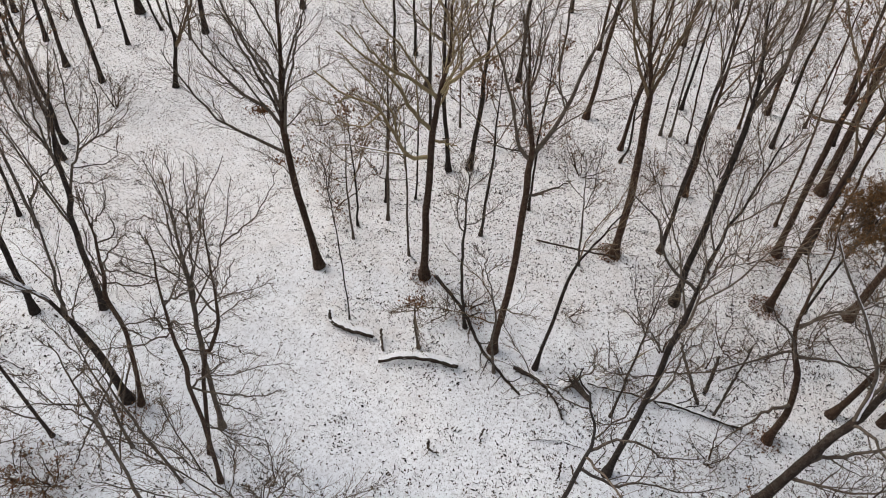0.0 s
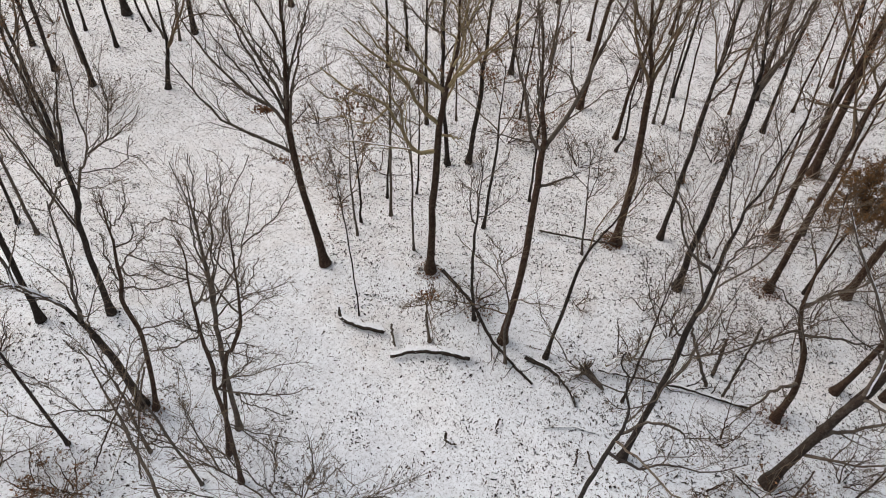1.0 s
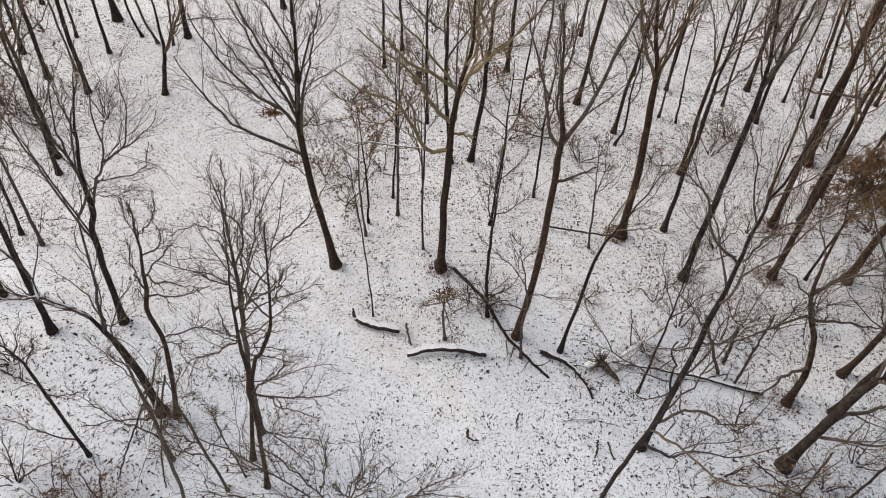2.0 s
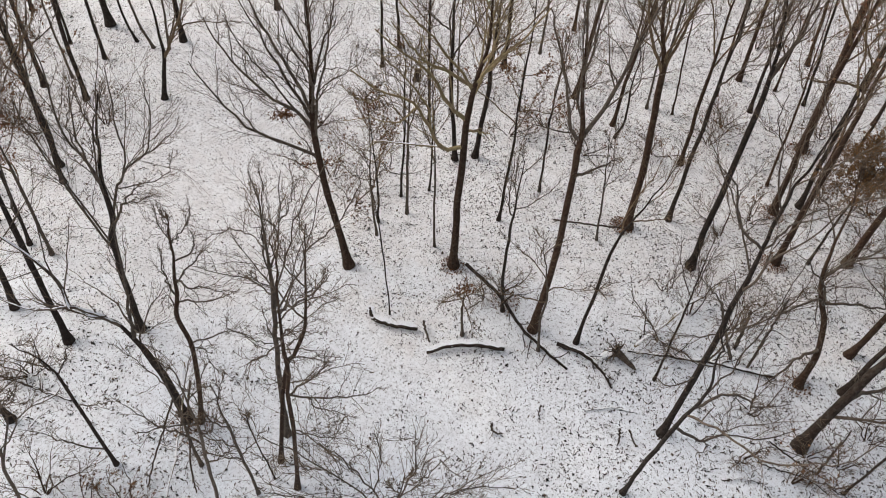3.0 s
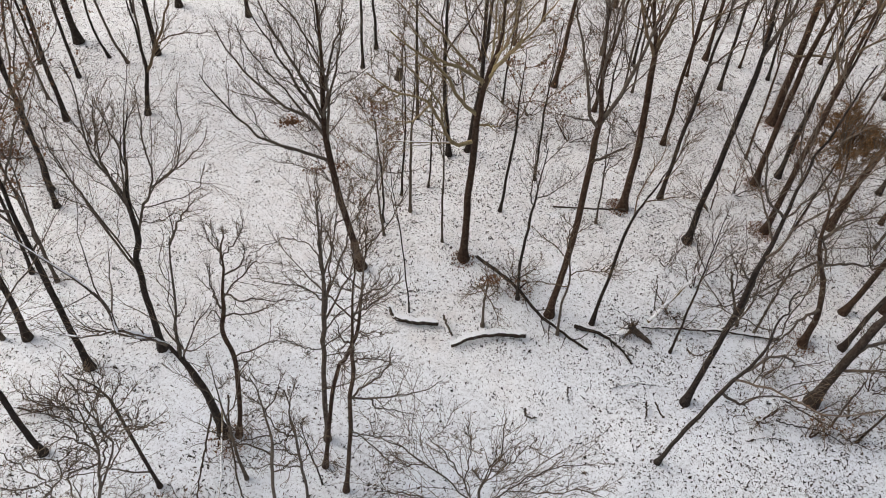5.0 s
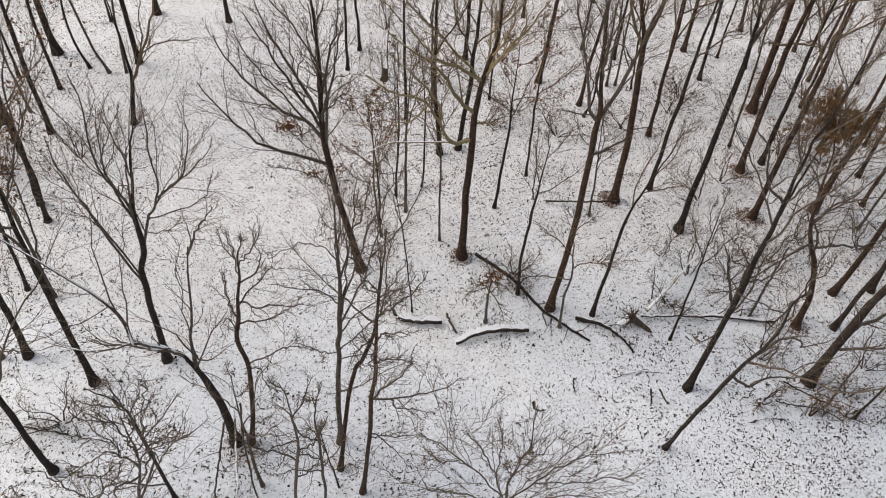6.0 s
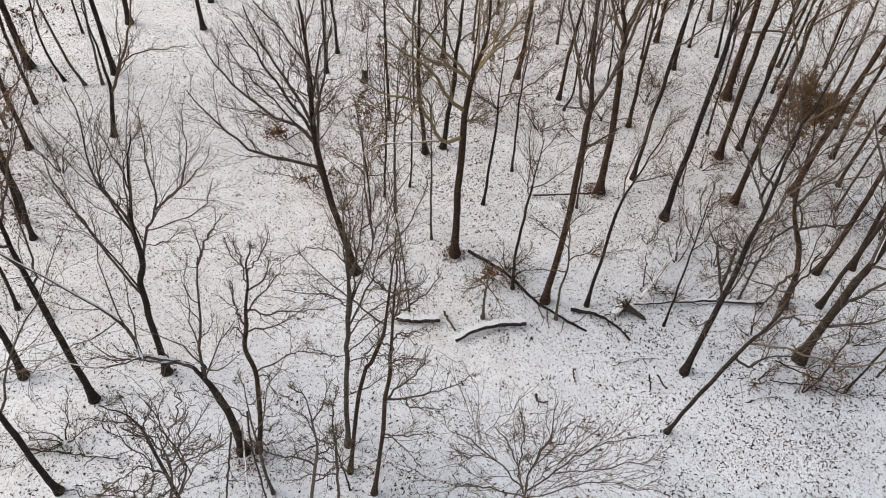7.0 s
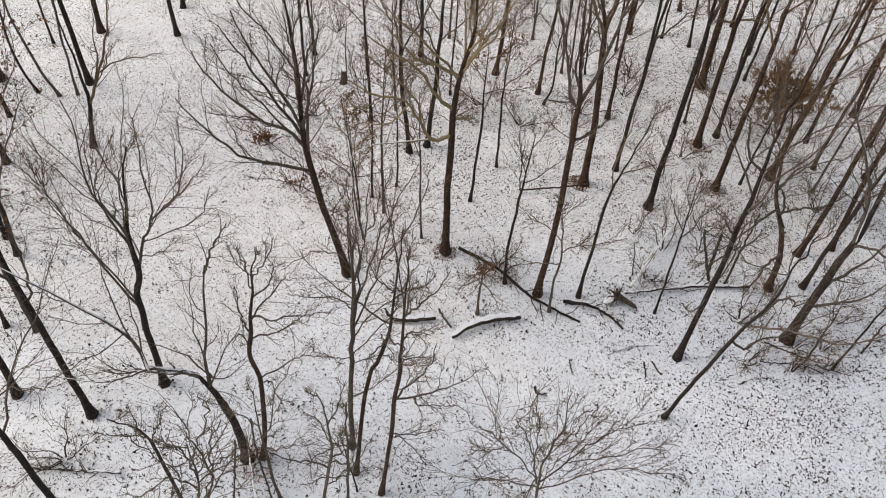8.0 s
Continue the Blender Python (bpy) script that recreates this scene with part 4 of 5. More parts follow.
tree(-14.2, 8.9, 0.18, 15.5, fork=13, limbs=3, spread=(35, 65), twig=0.8, limb_share=0.25, sprigs=5, crook=0.2, detail=True, bark_mat=BARK_GREY, limb_bark=BARK_GREY, knots=((0.3, 0.1, 6.0), (0.7, 0.1, 10.0), (1.1, 0.1, 12.1), (1.36, 0.1, 13.5), (1.4, 0.1, 15.4)),
     arms=((0.025, False, ((1.36, 0.1, 13.57), (1.41, 0.1, 14.42), (1.4, 0.1, 15.09), (1.22, 0.1, 15.57), (0.97, 0.1, 15.94))),
           (0.03, False, ((1.0, 0.1, 11.3), (1.61, 0.16, 12.99), (1.68, 0.22, 14.02), (1.58, 0.28, 15.05), (1.39, 0.34, 15.54), (1.3, 0.4, 16.42))),
           (0.02, False, ((1.36, 0.1, 13.57), (1.88, -0.15, 14.65), (2.3, -0.4, 15.18), (2.8, -0.6, 15.7))),
           (0.02, False, ((1.41, 0.1, 14.42), (1.55, 0.27, 15.09), (1.82, 0.43, 15.66), (1.85, 0.6, 16.07))),
           (0.02, False, ((1.68, 0.2, 14.1), (2.15, 0.0, 14.75), (2.55, -0.1, 15.51))),
           (0.02, False, ((1.27, 0.1, 13.33), (0.94, 0.17, 13.98), (0.44, 0.23, 13.85), (-0.13, 0.3, 13.45))),
           (0.022, False, ((1.1, 0.1, 12.4), (1.5, 0.0, 13.4), (1.78, -0.1, 14.6), (1.87, -0.2, 15.8), (2.14, -0.3, 16.8))),
           (0.02, False, ((1.0, 0.1, 11.9), (1.71, 0.25, 13.0), (2.16, 0.4, 13.5), (2.9, 0.6, 13.8))),
           (0.015, False, ((1.3, 0.1, 13.2), (0.9, 0.4, 14.6), (0.5, 0.7, 15.6))),
           (0.015, False, ((1.1, 0.1, 12.4), (0.4, -0.2, 13.0), (-0.4, -0.4, 13.2)))),
     label="grey bare tree with a tangled, many-forked crown")
tree(-15.6, 9.0, 0.15, 13.8, fork=12, limbs=2, spread=(35, 65), twig=1.0, limb_share=0.2, sprigs=5, crook=0.2, detail=True, bark_mat=BARK_GREY, limb_bark=BARK_GREY, knots=((0.6, 0.0, 8.0), (0.9, 0.0, 11.0), (1.42, -0.06, 12.05), (1.81, -0.12, 12.7), (1.99, -0.18, 13.7)),
     arms=((0.02, False, ((1.81, -0.12, 12.69), (2.3, -0.2, 13.3), (2.7, -0.3, 14.2))),
           (0.02, False, ((1.42, -0.06, 12.05), (1.0, 0.1, 12.8), (0.7, 0.2, 13.8))),
           (0.018, False, ((1.0, 0, 11.2), (0.3, 0.1, 11.9), (-0.5, 0.2, 12.2))),
           (0.015, False, ((1.99, -0.18, 13.66), (1.8, -0.24, 14.13), (1.58, -0.3, 14.6)))))
tree(-15.24, 39.33, 0.5, 10, fork=3, limbs=2, knots=((0.25, 0, 1.5), (0.56, 0.0, 3.21), (0.54, 0.0, 5.79), (0.5, 0.0, 9.5)), spread=(20, 45),
     arms=((0.1, False, ((0.5, 0, 3.0), (1.65, 0.0, 5.23), (2.63, 0.0, 7.91), (3.2, 0, 10.5))), (0.05, False, ((1.4, 0, 4.8), (2.6, 0.2, 5.4), (4.0, 0.5, 5.2), (5.2, 0.6, 5.3)))), label="dark tree forking low into upright stems")
tree(-14.78, 45.87, 0.62, 17, (-4, 8), fork=8, limbs=6, twig=1.2)
tree(-20.02, 47.87, 0.78, 18, (-3, 6), fork=9, limbs=6, twig=1.2)
tree(-19.65, 43.67, 0.38, 15, (-2, 5), fork=8, limbs=6, twig=1.2, leaves=240)
tree(-16.7, 45.1, 0.3, 12, (-2, -3), fork=6, limbs=6, twig=1.2, wander=0.3, leaves=200)
tree(-17.88, 45.85, 0.28, 12, (-4, 2), fork=5, limbs=7, leaves=260, twig=1.2, wander=0.2)
tree(-15.6, 44.8, 0.26, 12, (-2, 3), fork=6, limbs=5, twig=1.2, wander=0.3, leaves=160)
tree(-16.6, 51.4, 0.26, 12, (-3, 3), fork=6, limbs=5, twig=1.0)
tree(-7.3, 54.2, 0.5, 15, (0, 0), fork=8, limbs=5, twig=1.0)
tree(-19.96, 39.17, 0.5, 16, (2, -2), fork=8, limbs=8, twig=1.2)
tree(-21.26, 41.43, 0.24, 13, (-1, 1), fork=7, limbs=6, twig=1.2)
tree(-22.76, 40.56, 0.5, 16, (-3, 6), fork=8, limbs=8, twig=1.2, leaves=300)
tree(-25.1, 43.3, 0.45, 15, (-3, 6), fork=8, limbs=7, twig=1.2)
tree(-28.5, 46.5, 0.5, 16, (-2, 4), fork=8, limbs=7, twig=1.0)
tree(-19.73, 31.51, 0.44, 16, (4, -8), fork=7, limbs=11, leaves=1300, label="bare tree with many rust-brown leaves still hanging")
tree(-20.17, 32.93, 0.46, 16, (3, -7), fork=8, limbs=9, leaves=600)
tree(-23.5, 31.0, 0.44, 15, (2, -3), fork=7, limbs=9, leaves=900)
tree(-24.5, 27.5, 0.4, 14, (0, 0), fork=5, limbs=10, leaves=1100)
tree(-19.17, 26.09, 0.3, 13, (-0.2, -0.2), fork=5, limbs=9, leaves=350, tufts=((0.3, 0.0, 8.5, 0.9, 260), (-0.3, 0.0, 6.6, 0.8, 180), (0.5, 0.2, 10.4, 0.9, 220)), label="slender tree with rust-brown leaves still hanging")
tree(-20.40, 26.83, 0.3, 13, (1.6, 1.1), fork=6, limbs=8, leaves=500)
tree(15.45, 27.57, 0.46, 18, (-7.2, -3.8), fork=10, limbs=7)
tree(18.06, 32.57, 0.46, 17, (-4.6, 3.1), fork=7, limbs=10, twig=1.5, limb_bark=BARK_TAN)
tree(22.64, 28.0, 0.7, 19, (-5.4, 2), fork=10.5, limbs=8, arms=((0.08, False, ((-0.8, 0.33, 9.3), (-2.22, 0.34, 9.6), (-3.35, 0.35, 10.0))), (0.08, False, ((-0.84, 0.33, 9.4), (0.41, 0.33, 9.33), (1.47, 0.31, 8.93)))), label="tall bare tree with a stout cross limb", twig=1.5, limb_bark=BARK_TAN)
tree(24.57, 28.38, 0.52, 18, (-3, 2.3), fork=9, limbs=9, leaves=840, twig=1.5, limb_bark=BARK_TAN)
tree(27.4, 33.8, 0.95, 21, (-6, 3), leaves=624, fork=12, limbs=8, label="broad old trunk with reddish bark among thinner trees", bark_mat=BARK_BROWN, twig=1.5, limb_bark=BARK_TAN)
tree(20.9, 23.9, 0.64, 19, (-3, 4), leaves=624, fork=10, limbs=8, twig=1.5, limb_bark=BARK_TAN)
tree(25.4, 38.0, 0.44, 17, (-5, 2), fork=9, limbs=7, twig=1.5, limb_bark=BARK_TAN)
tree(28.6, 40.6, 0.28, 13, (-5, 3), fork=7, limbs=6, twig=1.5, limb_bark=BARK_TAN)
tree(12.6, 39.7, 0.56, 18, (-1.2, 0.6), fork=8, limbs=10, twig=1.1)
tree(8.07, 43.28, 0.5, 17, (-2, 1), fork=9, limbs=6, twig=1.2)
tree(17.74, 43.22, 0.3, 13, (-5, 2), fork=7, limbs=6, twig=1.5, limb_bark=BARK_TAN)
tree(23.56, 39.87, 0.3, 13, (-5, 2), fork=7, limbs=6, twig=1.5, limb_bark=BARK_TAN)
tree(3.05, 33.1, 0.5, 17, (-5, 0), fork=7, limbs=10, twig=1.2)
tree(4.38, 33.35, 0.55, 18, (-0.6, -3), fork=7, limbs=10, twig=1.2)
tree(3.79, 37.51, 0.2, 11, (-4, 1), fork=6, limbs=5, twig=1.2)
tree(8.2, 38.16, 0.22, 11, (-3, 2), fork=6, limbs=5, twig=1.2)
tree(-0.88, 43.14, 0.34, 14, (-4, -3), fork=8, limbs=6, twig=1.2)
tree(0.53, 45.49, 0.36, 14, (-4, 0), fork=8, limbs=6, twig=1.2)
tree(10.49, 26.06, 0.2, 8, (-12, -3), fork=4, limbs=6)
tree(7.91, 30.17, 0.24, 11, (-4, 1), fork=6, limbs=6, leaves=220)
tree(17.6, 38.4, 0.26, 12, (-6, 3), fork=7, limbs=6, twig=1.5, limb_bark=BARK_TAN)
tree(14.26, 35.29, 0.26, 10, (-10, 0), fork=4, limbs=6, wander=0.4)
tree(14.55, 36.6, 0.44, 15, (-1, 0.3), fork=7, limbs=10, twig=1.2)
tree(26.2, 41.9, 0.56, 17, (-5.7, 3.4), fork=9, limbs=7, twig=1.5, limb_bark=BARK_TAN)
tree(30.11, 38.85, 0.36, 15, (-8, 6), fork=8, limbs=6, twig=1.5, limb_bark=BARK_TAN)
tree(23.3, 30.4, 0.28, 13, (-7, 5), fork=7, limbs=6, leaves=288, label="slender tree with rust-brown leaves still hanging", twig=1.5, limb_bark=BARK_TAN)
tree(33.0, 44.0, 0.48, 16, (-7, 5), fork=9, limbs=6, twig=1.5, limb_bark=BARK_TAN)
tree(10.94, 16.69, 0.2, 9, (-0.4, 7.7), fork=5, limbs=6)
tree(-8.4, 50.33, 0.56, 17, (-2, 0), fork=9, limbs=6, twig=1.0)
tree(-13.37, 52.14, 0.66, 17, (-1, 1), fork=9, limbs=6, twig=1.0)
tree(13.04, 53.57, 0.5, 16, (-3, 1), fork=8, limbs=6, twig=1.0)
tree(14.7, 48.3, 0.4, 15, (-3, 1), fork=8, limbs=6, twig=1.0)
tree(21.8, 50.0, 0.45, 16, (-4, 2), fork=8, limbs=6, twig=1.5, limb_bark=BARK_TAN)
tree(27.84, 56.9, 0.5, 16, (-4, 2), fork=8, limbs=6, twig=1.5, limb_bark=BARK_TAN)
tree(33.35, 54.4, 0.3, 14, (-4, 2), fork=8, limbs=6, twig=1.5, limb_bark=BARK_TAN)
tree(29.16, 23.4, 0.4, 16, (-2, 2), fork=9, limbs=7, twig=1.5, limb_bark=BARK_TAN)
tree(30.9, 25.95, 0.46, 17, (-2, 3), fork=9, limbs=9, leaves=1080, twig=1.5, limb_bark=BARK_TAN)
tree(37.03, 27.25, 0.7, 19, (-2, 3.2), fork=10, limbs=7, twig=1.5, limb_bark=BARK_TAN)
tree(34.18, 23.66, 0.5, 18, (-4, 5), fork=9, limbs=7, twig=1.5, limb_bark=BARK_TAN)
tree(32.16, 21.47, 0.5, 18, (-0.5, 1), fork=9, limbs=7, twig=1.5, limb_bark=BARK_TAN)
tree(1.82, 36.92, 0.34, 14, (-4, 1), fork=7, limbs=10, twig=1.2)
tree(24.62, 17.10, 0.52, 17, (-2, 4), leaves=624, fork=8, limbs=8, twig=1.5, limb_bark=BARK_TAN)
tree(18.28, 38.35, 0.26, 12, (-4, 2), fork=7, limbs=5, twig=1.5, limb_bark=BARK_TAN)
tree(19.34, 37.77, 0.22, 9, (-8, 3), fork=7, limbs=3, twig=1.5, limb_bark=BARK_TAN)
tree(-10.52, 13.86, 0.22, 8.5, (-2.5, 1.5), fork=4, limbs=5, spread=(25, 55), crook=0.2)
tree(-1.94, 21.40, 0.1, 9, (-7, 9), fork=6, limbs=4, spread=(20, 40), twig=1.0, label="very thin leaning sapling beside a fallen log")
tree(1.66, 19.93, 0.24, 5.0, fork=3.0, limbs=9, spread=(60, 100), knots=((-0.33, -0.22, 2.2), (-0.4, -0.37, 3.6), (-0.45, -0.42, 4.4)), tufts=((-0.45, -0.4, 4.3, 0.4, 110),), lift=-0.09, limb_share=0.9, label="small dark tree with drooping branches")


for sx, sy, sd, sh, lean_x, lf in ((27.0, 30.5, 0.3, 15, -5, 160), (31.5, 33.5, 0.34, 16, -6, 200), (34.5, 36.5, 0.4, 17, -6, 120), (29.8, 29.0, 0.26, 13, -3, 200), (33.6, 28.6, 0.34, 16, -4, 160),
                                   (36.5, 32.0, 0.4, 17, -5, 120), (36.0, 40.5, 0.4, 17, -7, 60), (27.4, 21.6, 0.26, 13, -3, 160), (35.4, 24.0, 0.3, 15, -2, 160), (38.5, 35.5, 0.4, 17, -6, 60),
                                   (-24.6, 37.6, 0.3, 13, -2, 40), (-26.8, 41.0, 0.34, 14, -2, 20), (-22.2, 45.4, 0.3, 14, -3, 20), (-25.6, 49.5, 0.4, 15, -3, 0), (-22.4, 28.6, 0.26, 12, 1, 60),
                                   (11.2, 45.0, 0.3, 14, -3, 20), (19.8, 41.6, 0.34, 15, -5, 40)):
    tree(sx, sy, sd, sh, (lean_x, 2), fork=sh * 0.42, limbs=9, leaves=lf * 3 if sx > 26 else lf, twig=1.5 if sx > 26 else 1.0, limb_bark=BARK_TAN)

# ---- undergrowth ----
shrub(14.2, 20.4, 3.2, 55, 5, twig=3)
shrub(16.2, 19.6, 3.0, 60, 5, twig=3)
shrub(17.6, 21.0, 3.4, 55, 5, twig=3)
shrub(13.4, 22.2, 2.8, 60, 5, twig=3)
shrub(19.6, 20.4, 3.0, 60, 6)
shrub(12.0, 18.9, 2.2, 60, 6)
shrub(15.3, 14.6, 2.6, 60, 7, twig=3)
shrub(13.8, 12.2, 1.7, 65, 5)
shrub(15.6, 10.9, 1.4, 65, 5)
shrub(17.0, 12.0, 1.9, 65, 6, leaves=120, twig=3)
shrub(18.4, 11.4, 1.7, 65, 6, twig=3)
shrub(17.6, 10.6, 1.5, 70, 5)
shrub(20.5, 12.6, 2.6, 60, 6)
shrub(22.6, 21.6, 3.0, 60, 7)
shrub(26.2, 20.2, 3.0, 60, 7)
shrub(28.2, 18.4, 3.0, 60, 7)
shrub(18.2, 26.0, 2.8, 60, 6)
shrub(20.6, 27.2, 2.8, 60, 6, leaves=80)
shrub(26.4, 28.8, 3.0, 60, 7, leaves=160, label="leafless shrub with rusty leaves among the trunks")
shrub(-4.6, 31.6, 3.0, 65, 5, twig=3, leaves=130, label="low shrub with clinging brown leaves in snow")
shrub(-3.4, 29.4, 3.0, 65, 5, twig=3, leaves=120, label="low shrub with clinging brown leaves in snow")
shrub(-1.2, 32.2, 3.4, 60, 5, twig=3, leaves=60)
shrub(4.2, 22.6, 2.2, 65, 6)
shrub(3.2, 22.4, 1.8, 65, 5)
shrub(7.0, 35.5, 2.4, 65, 6, leaves=140, label="low shrub with clinging brown leaves in snow")
shrub(9.5, 22.5, 1.6, 55, 4)
shrub(-18.5, 18.8, 2.4, 60, 6)
shrub(-22.0, 19.6, 2.6, 60, 6)
shrub(-16.6, 13.0, 2.6, 65, 7)
shrub(-20.6, 13.6, 2.8, 65, 7, leaves=80)
shrub(-23.5, 36.5, 3.0, 60, 7, leaves=80)
shrub(-26.5, 34.0, 3.0, 60, 7, leaves=120)
shrub(-13.1, 12.1, 2.0, 65, 8, leaves=90)
shrub(-14.7, 12.3, 2.2, 65, 8, leaves=140)
shrub(-13.7, 12.0, 1.6, 65, 6, leaves=160, label="low shrub with clinging brown leaves in snow")

for sx, sy, sh in ((-26, 39, 4), (-24.5, 46, 4), (-22, 36, 3.4), (-18.3, 36.6, 2.6), (-5.2, 36.6, 2.6), (-1.5, 38.5, 3.4), (5.5, 40.5, 3.4), (9.6, 36.5, 3.0), (11.5, 33.5, 3.0), (16.5, 33.5, 3.0),
                   (20.8, 34.5, 3.2), (22.6, 36.2, 3.0), (29.5, 35.0, 3.6), (31.5, 30.5, 3.6), (29.0, 27.5, 3.4), (27.5, 24.8, 3.0), (9.0, 46.5, 3.6), (3.0, 48.0, 3.6), (19.5, 46.0, 3.6), (29.5, 46.0, 3.8)):
    shrub(sx, sy, sh, 62, 7, twig=4, leaves=70 if sx > 0 else 30)

# ---- fallen wood ----
fallen(((-2.95, 21.6, 0.25), (-2.75, 20.95, 0.14), (-1.9, 20.55, 0.14), (-0.64, 20.25, 0.12)), 0.085, 0.09, "short fallen log with snow banked along it", mat=BARK_DARK, wide=1.9, rise=0.15, back=1.8)
fallen(((-0.3, 18.85, 0.10), (1.0, 19.1, 0.17), (2.2, 19.05, 0.2), (3.6, 18.75, 0.18)), 0.07, 0.1, "long fallen log half buried in snow", mat=BARK_DARK, wide=2.1, rise=0.22, back=1.9)
fallen(((2.4, 24.1, 0.5), (3.84, 21.95, 0.45), (4.96, 19.56, 0.2), (6.6, 17.5, 0.06)), 0.1, 0.06, "dark fallen stem lying across the snow", snow=False, limbs=8, mat=BARK_DARK)
fallen(((6.38, 18.96, 0.15), (7.64, 18.2, 0.2), (8.3, 17.2, 0.15), (8.6, 16.3, 0.05)), 0.12, 0.06, "crooked fallen branch edged with snow", name="fallen_branch", mat=BARK_DARK, wide=0.6, rise=0.5, back=0.4, limbs=4)
fallen(((10.38, 18.47, 0.3), (12.4, 19.6, 0.6), (14.2, 20.7, 0.9), (16.0, 21.6, 1.2)), 0.08, 0.05, "pale snowy pole leaning on the undergrowth", name="fallen_branch", wide=1.0, rise=0.7, mat=BARK_PALE)
fallen(((10.0, 18.3, 0.15), (12.2, 17.8, 0.2), (14.5, 17.2, 0.22), (17.25, 16.3, 0.15)), 0.05, 0.09, "long thin fallen trunk with snow on top", limbs=7, wide=0.95, rise=0.55, back=0.45, mat=BARK_DARK)
root_wad(9.35, 17.95)
fallen(((-0.3, 20.7, 0.2), (-0.2, 20.1, 0.1), (-0.08, 19.5, 0.06)), 0.06, 0.05, "short dark stick lying on the snow", name="fallen_branch", snow=False)
fallen(((2.25, 14.75, 0.3), (2.3, 14.45, 0.08), (2.75, 14.3, 0.05)), 0.06, 0.03, "small broken stick standing in snow", name="fallen_branch", snow=False, limbs=3)
fallen(((8.2, 14.0, 0.4), (8.15, 13.6, 0.12), (8.05, 13.4, 0.05)), 0.045, 0.03, "small broken stick standing in snow", name="fallen_branch", snow=False)
fallen(((8.65, 13.9, 0.35), (8.8, 13.4, 0.1), (8.95, 13.2, 0.05)), 0.045, 0.03, "small broken stick standing in snow", name="fallen_branch", snow=False)
fallen(((4.85, 15.6, 0.06), (4.7, 15.35, 0.05), (4.6, 15.1, 0.04)), 0.04, 0.025, "short dark stick lying on the snow", name="fallen_branch", snow=False)
fallen(((6.9, 15.2, 0.03), (8.2, 15.25, 0.05), (9.3, 14.95, 0.03)), 0.035, 0.025, "thin snow-covered stick on the ground", name="fallen_branch", wide=1.3, rise=1.2)
fallen(((-11.2, 17.4, 2.6), (-11.3, 15.6, 1.5), (-11.5, 14.0, 0.7), (-11.8, 12.4, 0.1)), 0.05, 0.035, "dead pole propped against the arched tree", name="fallen_branch", wide=1.0, mat=BARK_PALE)
fallen(((-10.9, 16.6, 2.4), (-11.0, 15.0, 1.3), (-10.8, 13.4, 0.4), (-10.6, 12.6, 0.08)), 0.045, 0.03, "dead pole propped against the arched tree", name="fallen_branch", snow=False, limbs=5)
fallen(((-11.7, 16.3, 1.6), (-12.2, 14.6, 0.8), (-12.6, 13.0, 0.1)), 0.045, 0.03, "dead pole propped against the arched tree", name="fallen_branch", snow=False, limbs=6)
fallen(((14.4, 12.0, 0.1), (15.2, 11.5, 0.2), (16.4, 11.0, 0.15), (17.2, 10.2, 0.05)), 0.035, 0.02, "dark brush of fallen boughs under the trees", name="fallen_branch", mat=BARK_DARK, limbs=5, snow=False)
fallen(((12.4, 11.3, 0.08), (13.5, 11.25, 0.12), (14.6, 10.8, 0.06)), 0.03, 0.02, "fallen bough edged with snow", name="fallen_branch", mat=BARK_DARK, limbs=5)
fallen(((15.4, 12.9, 0.2), (16.3, 11.6, 0.35), (17.4, 10.9, 0.1)), 0.04, 0.025, "dark brush of fallen boughs under the trees", name="fallen_branch", mat=BARK_DARK, limbs=4, snow=False)
fallen(((8.2, 27.6, 0.15), (10.4, 26.9, 0.35), (12.6, 26.6, 0.3)), 0.06, 0.05, "thin fallen pole resting against a trunk", name="fallen_branch", snow=False)
fallen(((15.44, 17.6, -0.05), (14.03, 17.7, 2.65), (12.85, 17.7, 4.94)), 0.09, 0.05, "dead snag leaning over the fallen trunk", name="dead_pole", snow=False)
fallen(((15.97, 18.27, -0.05), (15.75, 18.3, 1.6), (15.52, 18.37, 3.0)), 0.1, 0.07, "short broken snag standing in the snow", name="dead_pole", snow=False)
fallen(((16.0, 16.93, -0.05), (15.83, 17.04, 2.93), (15.52, 17.04, 5.87)), 0.07, 0.04, "dead pole standing beside the fallen trunk", name="dead_pole", snow=False, limbs=5)
fallen(((11.27, 19.37, -0.05), (10.85, 19.4, 1.5), (10.43, 19.47, 3.0)), 0.035, 0.02, "thin dead stem standing in the snow", name="dead_pole", snow=False)
fallen(((17.1, 11.25, -0.05), (16.9, 11.35, 2.0), (16.5, 11.35, 4.2)), 0.06, 0.03, "thin dead stem standing in the brush", name="dead_pole", snow=False, limbs=4)
fallen(((20.37, 10.48, -0.05), (20.45, 10.58, 1.2), (20.2, 10.58, 2.9)), 0.06, 0.035, "thin dead stem standing in the brush", name="dead_pole", snow=False, limbs=3)
tree(18.0, 10.25, 0.18, 9, bark_mat=BARK_DARK, fork=5, limbs=5, knots=((0.1, 0.12, 2.0), (0.05, 0.15, 4.5), (-0.4, 0.1, 7.5), (-0.6, 0.1, 9.0)), spread=(30, 60))
fallen(((-16.4, 17.3, 0.1), (-18.0, 18.0, 0.12), (-20.0, 18.9, 0.1)), 0.06, 0.04, "fallen bough edged with snow", name="fallen_branch", limbs=7)


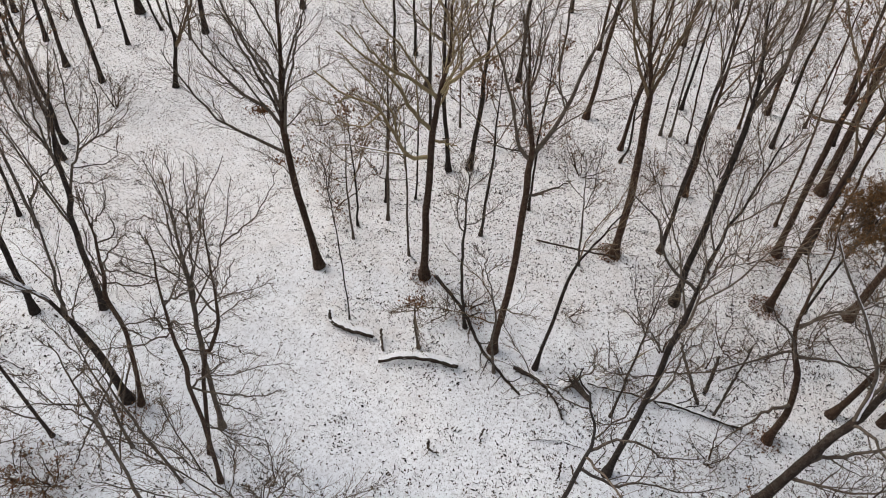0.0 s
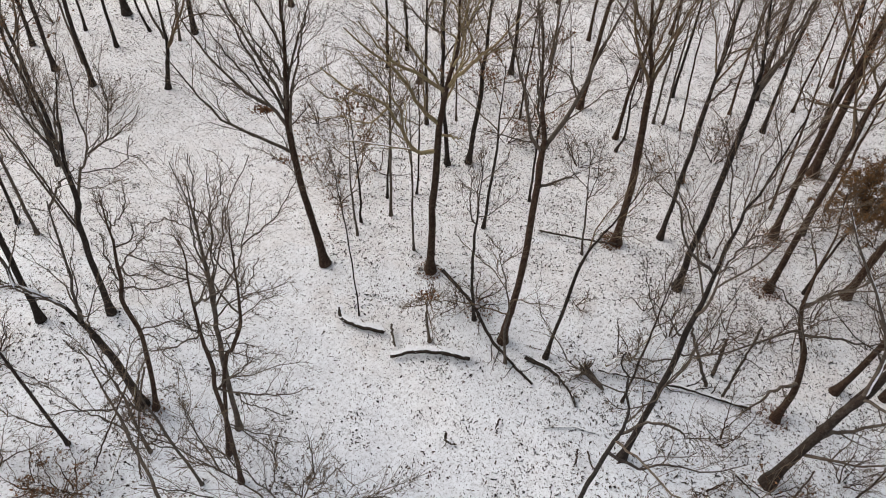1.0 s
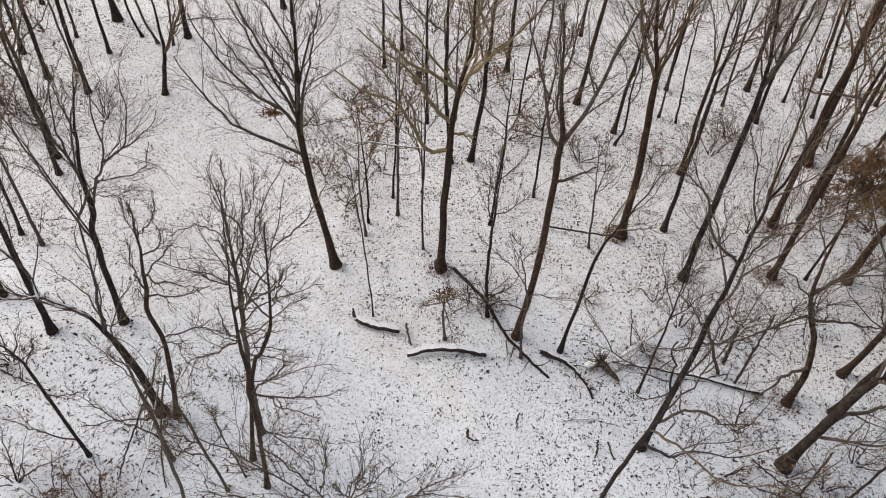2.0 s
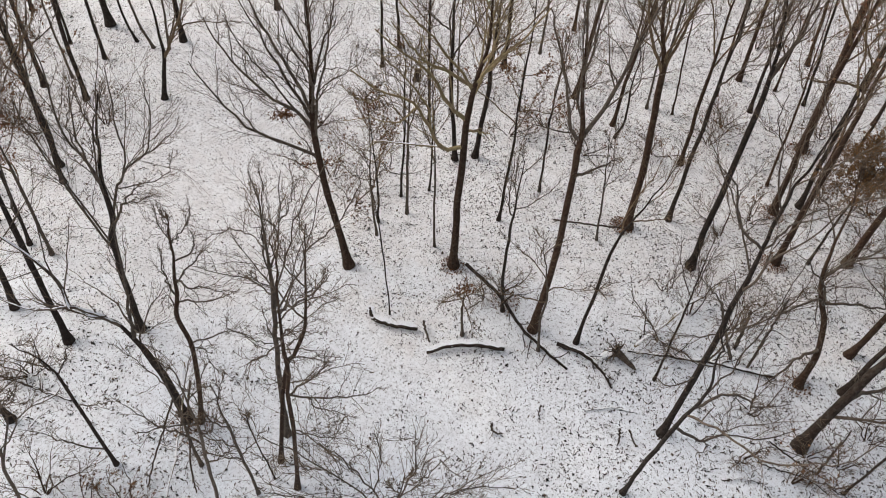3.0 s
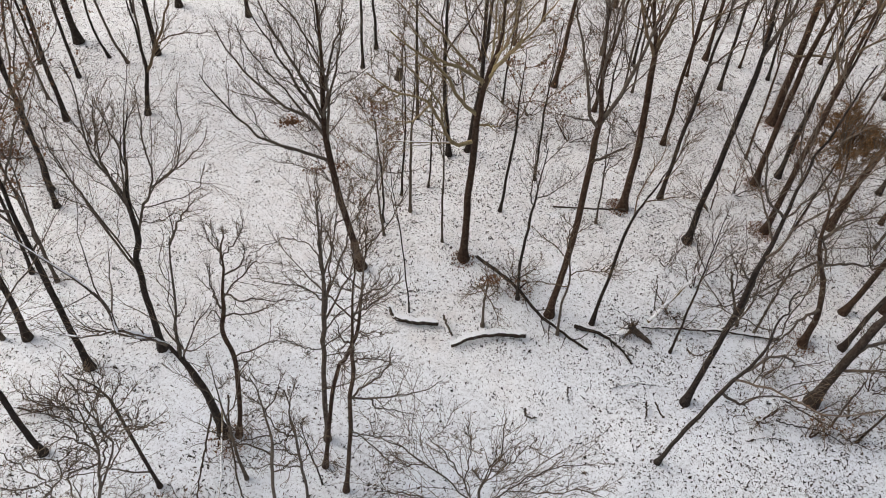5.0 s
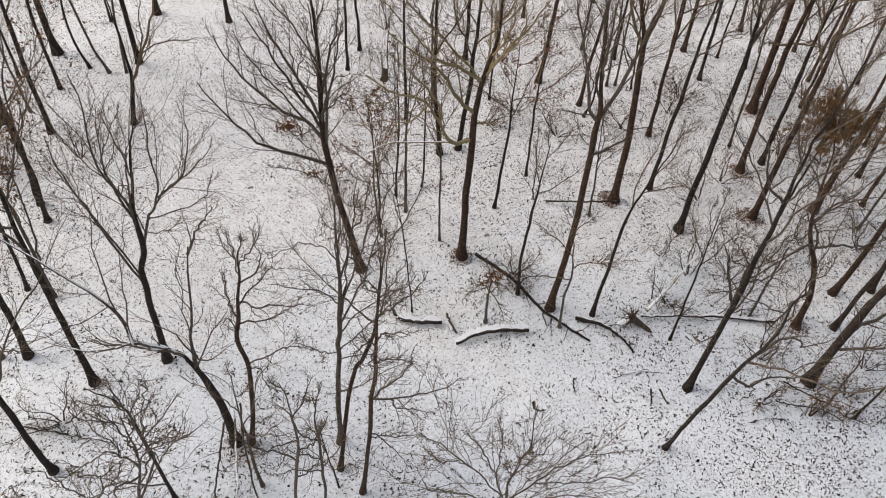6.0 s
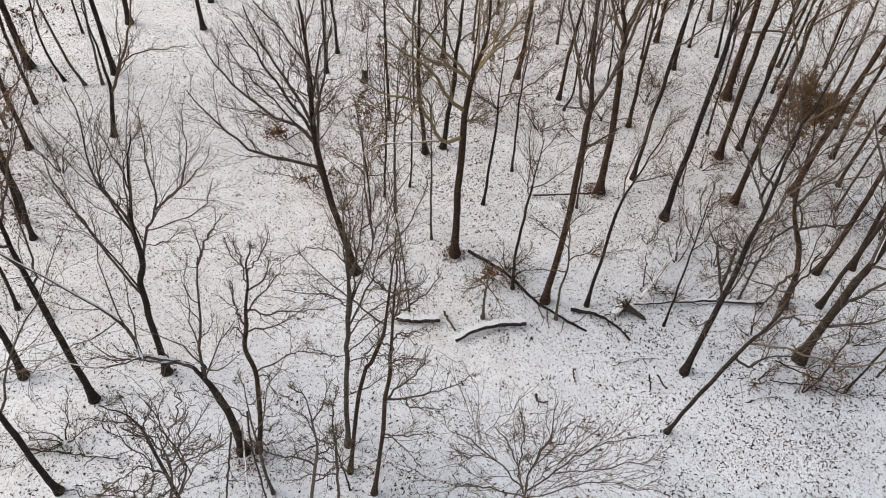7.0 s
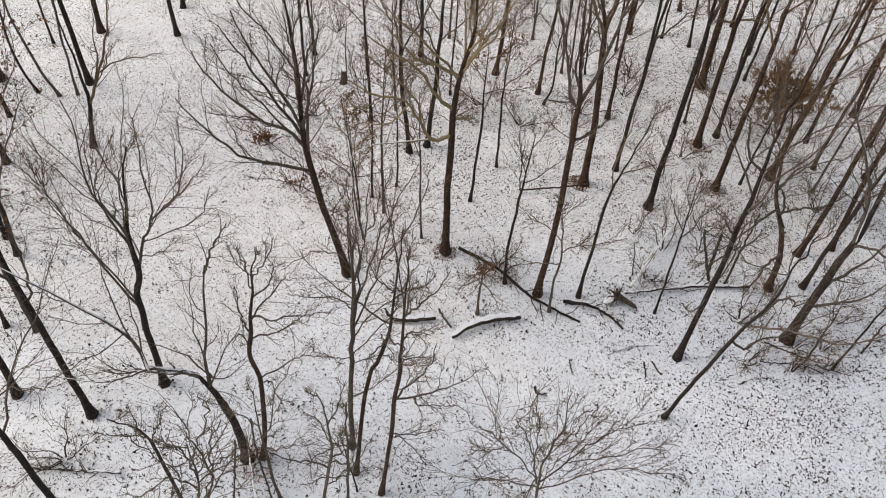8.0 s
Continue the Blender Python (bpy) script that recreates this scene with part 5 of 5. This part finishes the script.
def stump(x, y, r, h):
    base = tagged(new("tree_stump"), "short dark broken stump in the snow", "stump")
    base.location = (x, y, 0)
    z = np.array([-0.1, 0.0, 0.15, 0.4, h * 0.8, h, h, h - 0.02])
    rr = np.array([1.5, 1.35, 1.1, 1.0, 0.96, 0.9, 0.55, 0.02]) * r
    p = np.stack([0.06 * z, 0.04 * z, z], -1)
    part("trunk", *tubes([(p[None], rr[None], 12)], 0.05, 5), DEADWOOD, base)
    part("snow_cover", *tubes([(np.array([[[0.06 * h, 0.04 * h, h + dz] for dz in (0.0, 0.05, 0.09, 0.1)]]), np.array([[0.8, 0.75, 0.45, 0.02]]) * r, 12)], 0.04, 6), SNOW_CAP, base)


stump(1.42, 41.58, 0.2, 0.9)
tree(1.75, 41.75, 0.1, 6, (-1, 0), fork=4, limbs=3, twig=0.6)
tree(22.95, 23.75, 0.26, 8.2, (0.6, 1.2), fork=4.5, limbs=4, clump=(0.1, 0.2, 7.8, 2.4, 19000), label="small tree with a rust-brown leafy clump at its top")


def leaf_pile(x, y, radius, count, seed):
    """Brown leaves drifted against the foot of a trunk."""
    rng = np.random.default_rng(seed)
    a, d = rng.random(count) * 2 * np.pi, radius * np.sqrt(rng.random(count))
    px, py = x + d * np.cos(a), y + d * np.sin(a)
    pz = ground_height(px, py) + 0.03 + 0.10 * (1 - d / radius) * rng.random(count)
    ob = new("leaf_pile", mesh_of("leaf_pile", *leaves_at(rng, np.stack([px, py, pz], -1), np.full(count, 0.06)), DRY_LEAF, False))
    tagged(ob, "drift of brown leaves at a trunk's foot", "leaves", kind="stuff")


leaf_pile(12.4, 27.2, 0.75, 420, 31)
leaf_pile(1.75, 24.45, 0.7, 260, 32)
leaf_pile(20.7, 23.9, 0.9, 380, 33)
leaf_pile(22.5, 28.0, 0.7, 260, 34)
leaf_pile(18.3, 15.9, 0.8, 240, 35)
leaf_pile(27.3, 33.7, 0.9, 260, 36)
leaf_pile(-11.2, 15.7, 0.9, 260, 37)
leaf_pile(4.3, 21.9, 0.8, 240, 38)
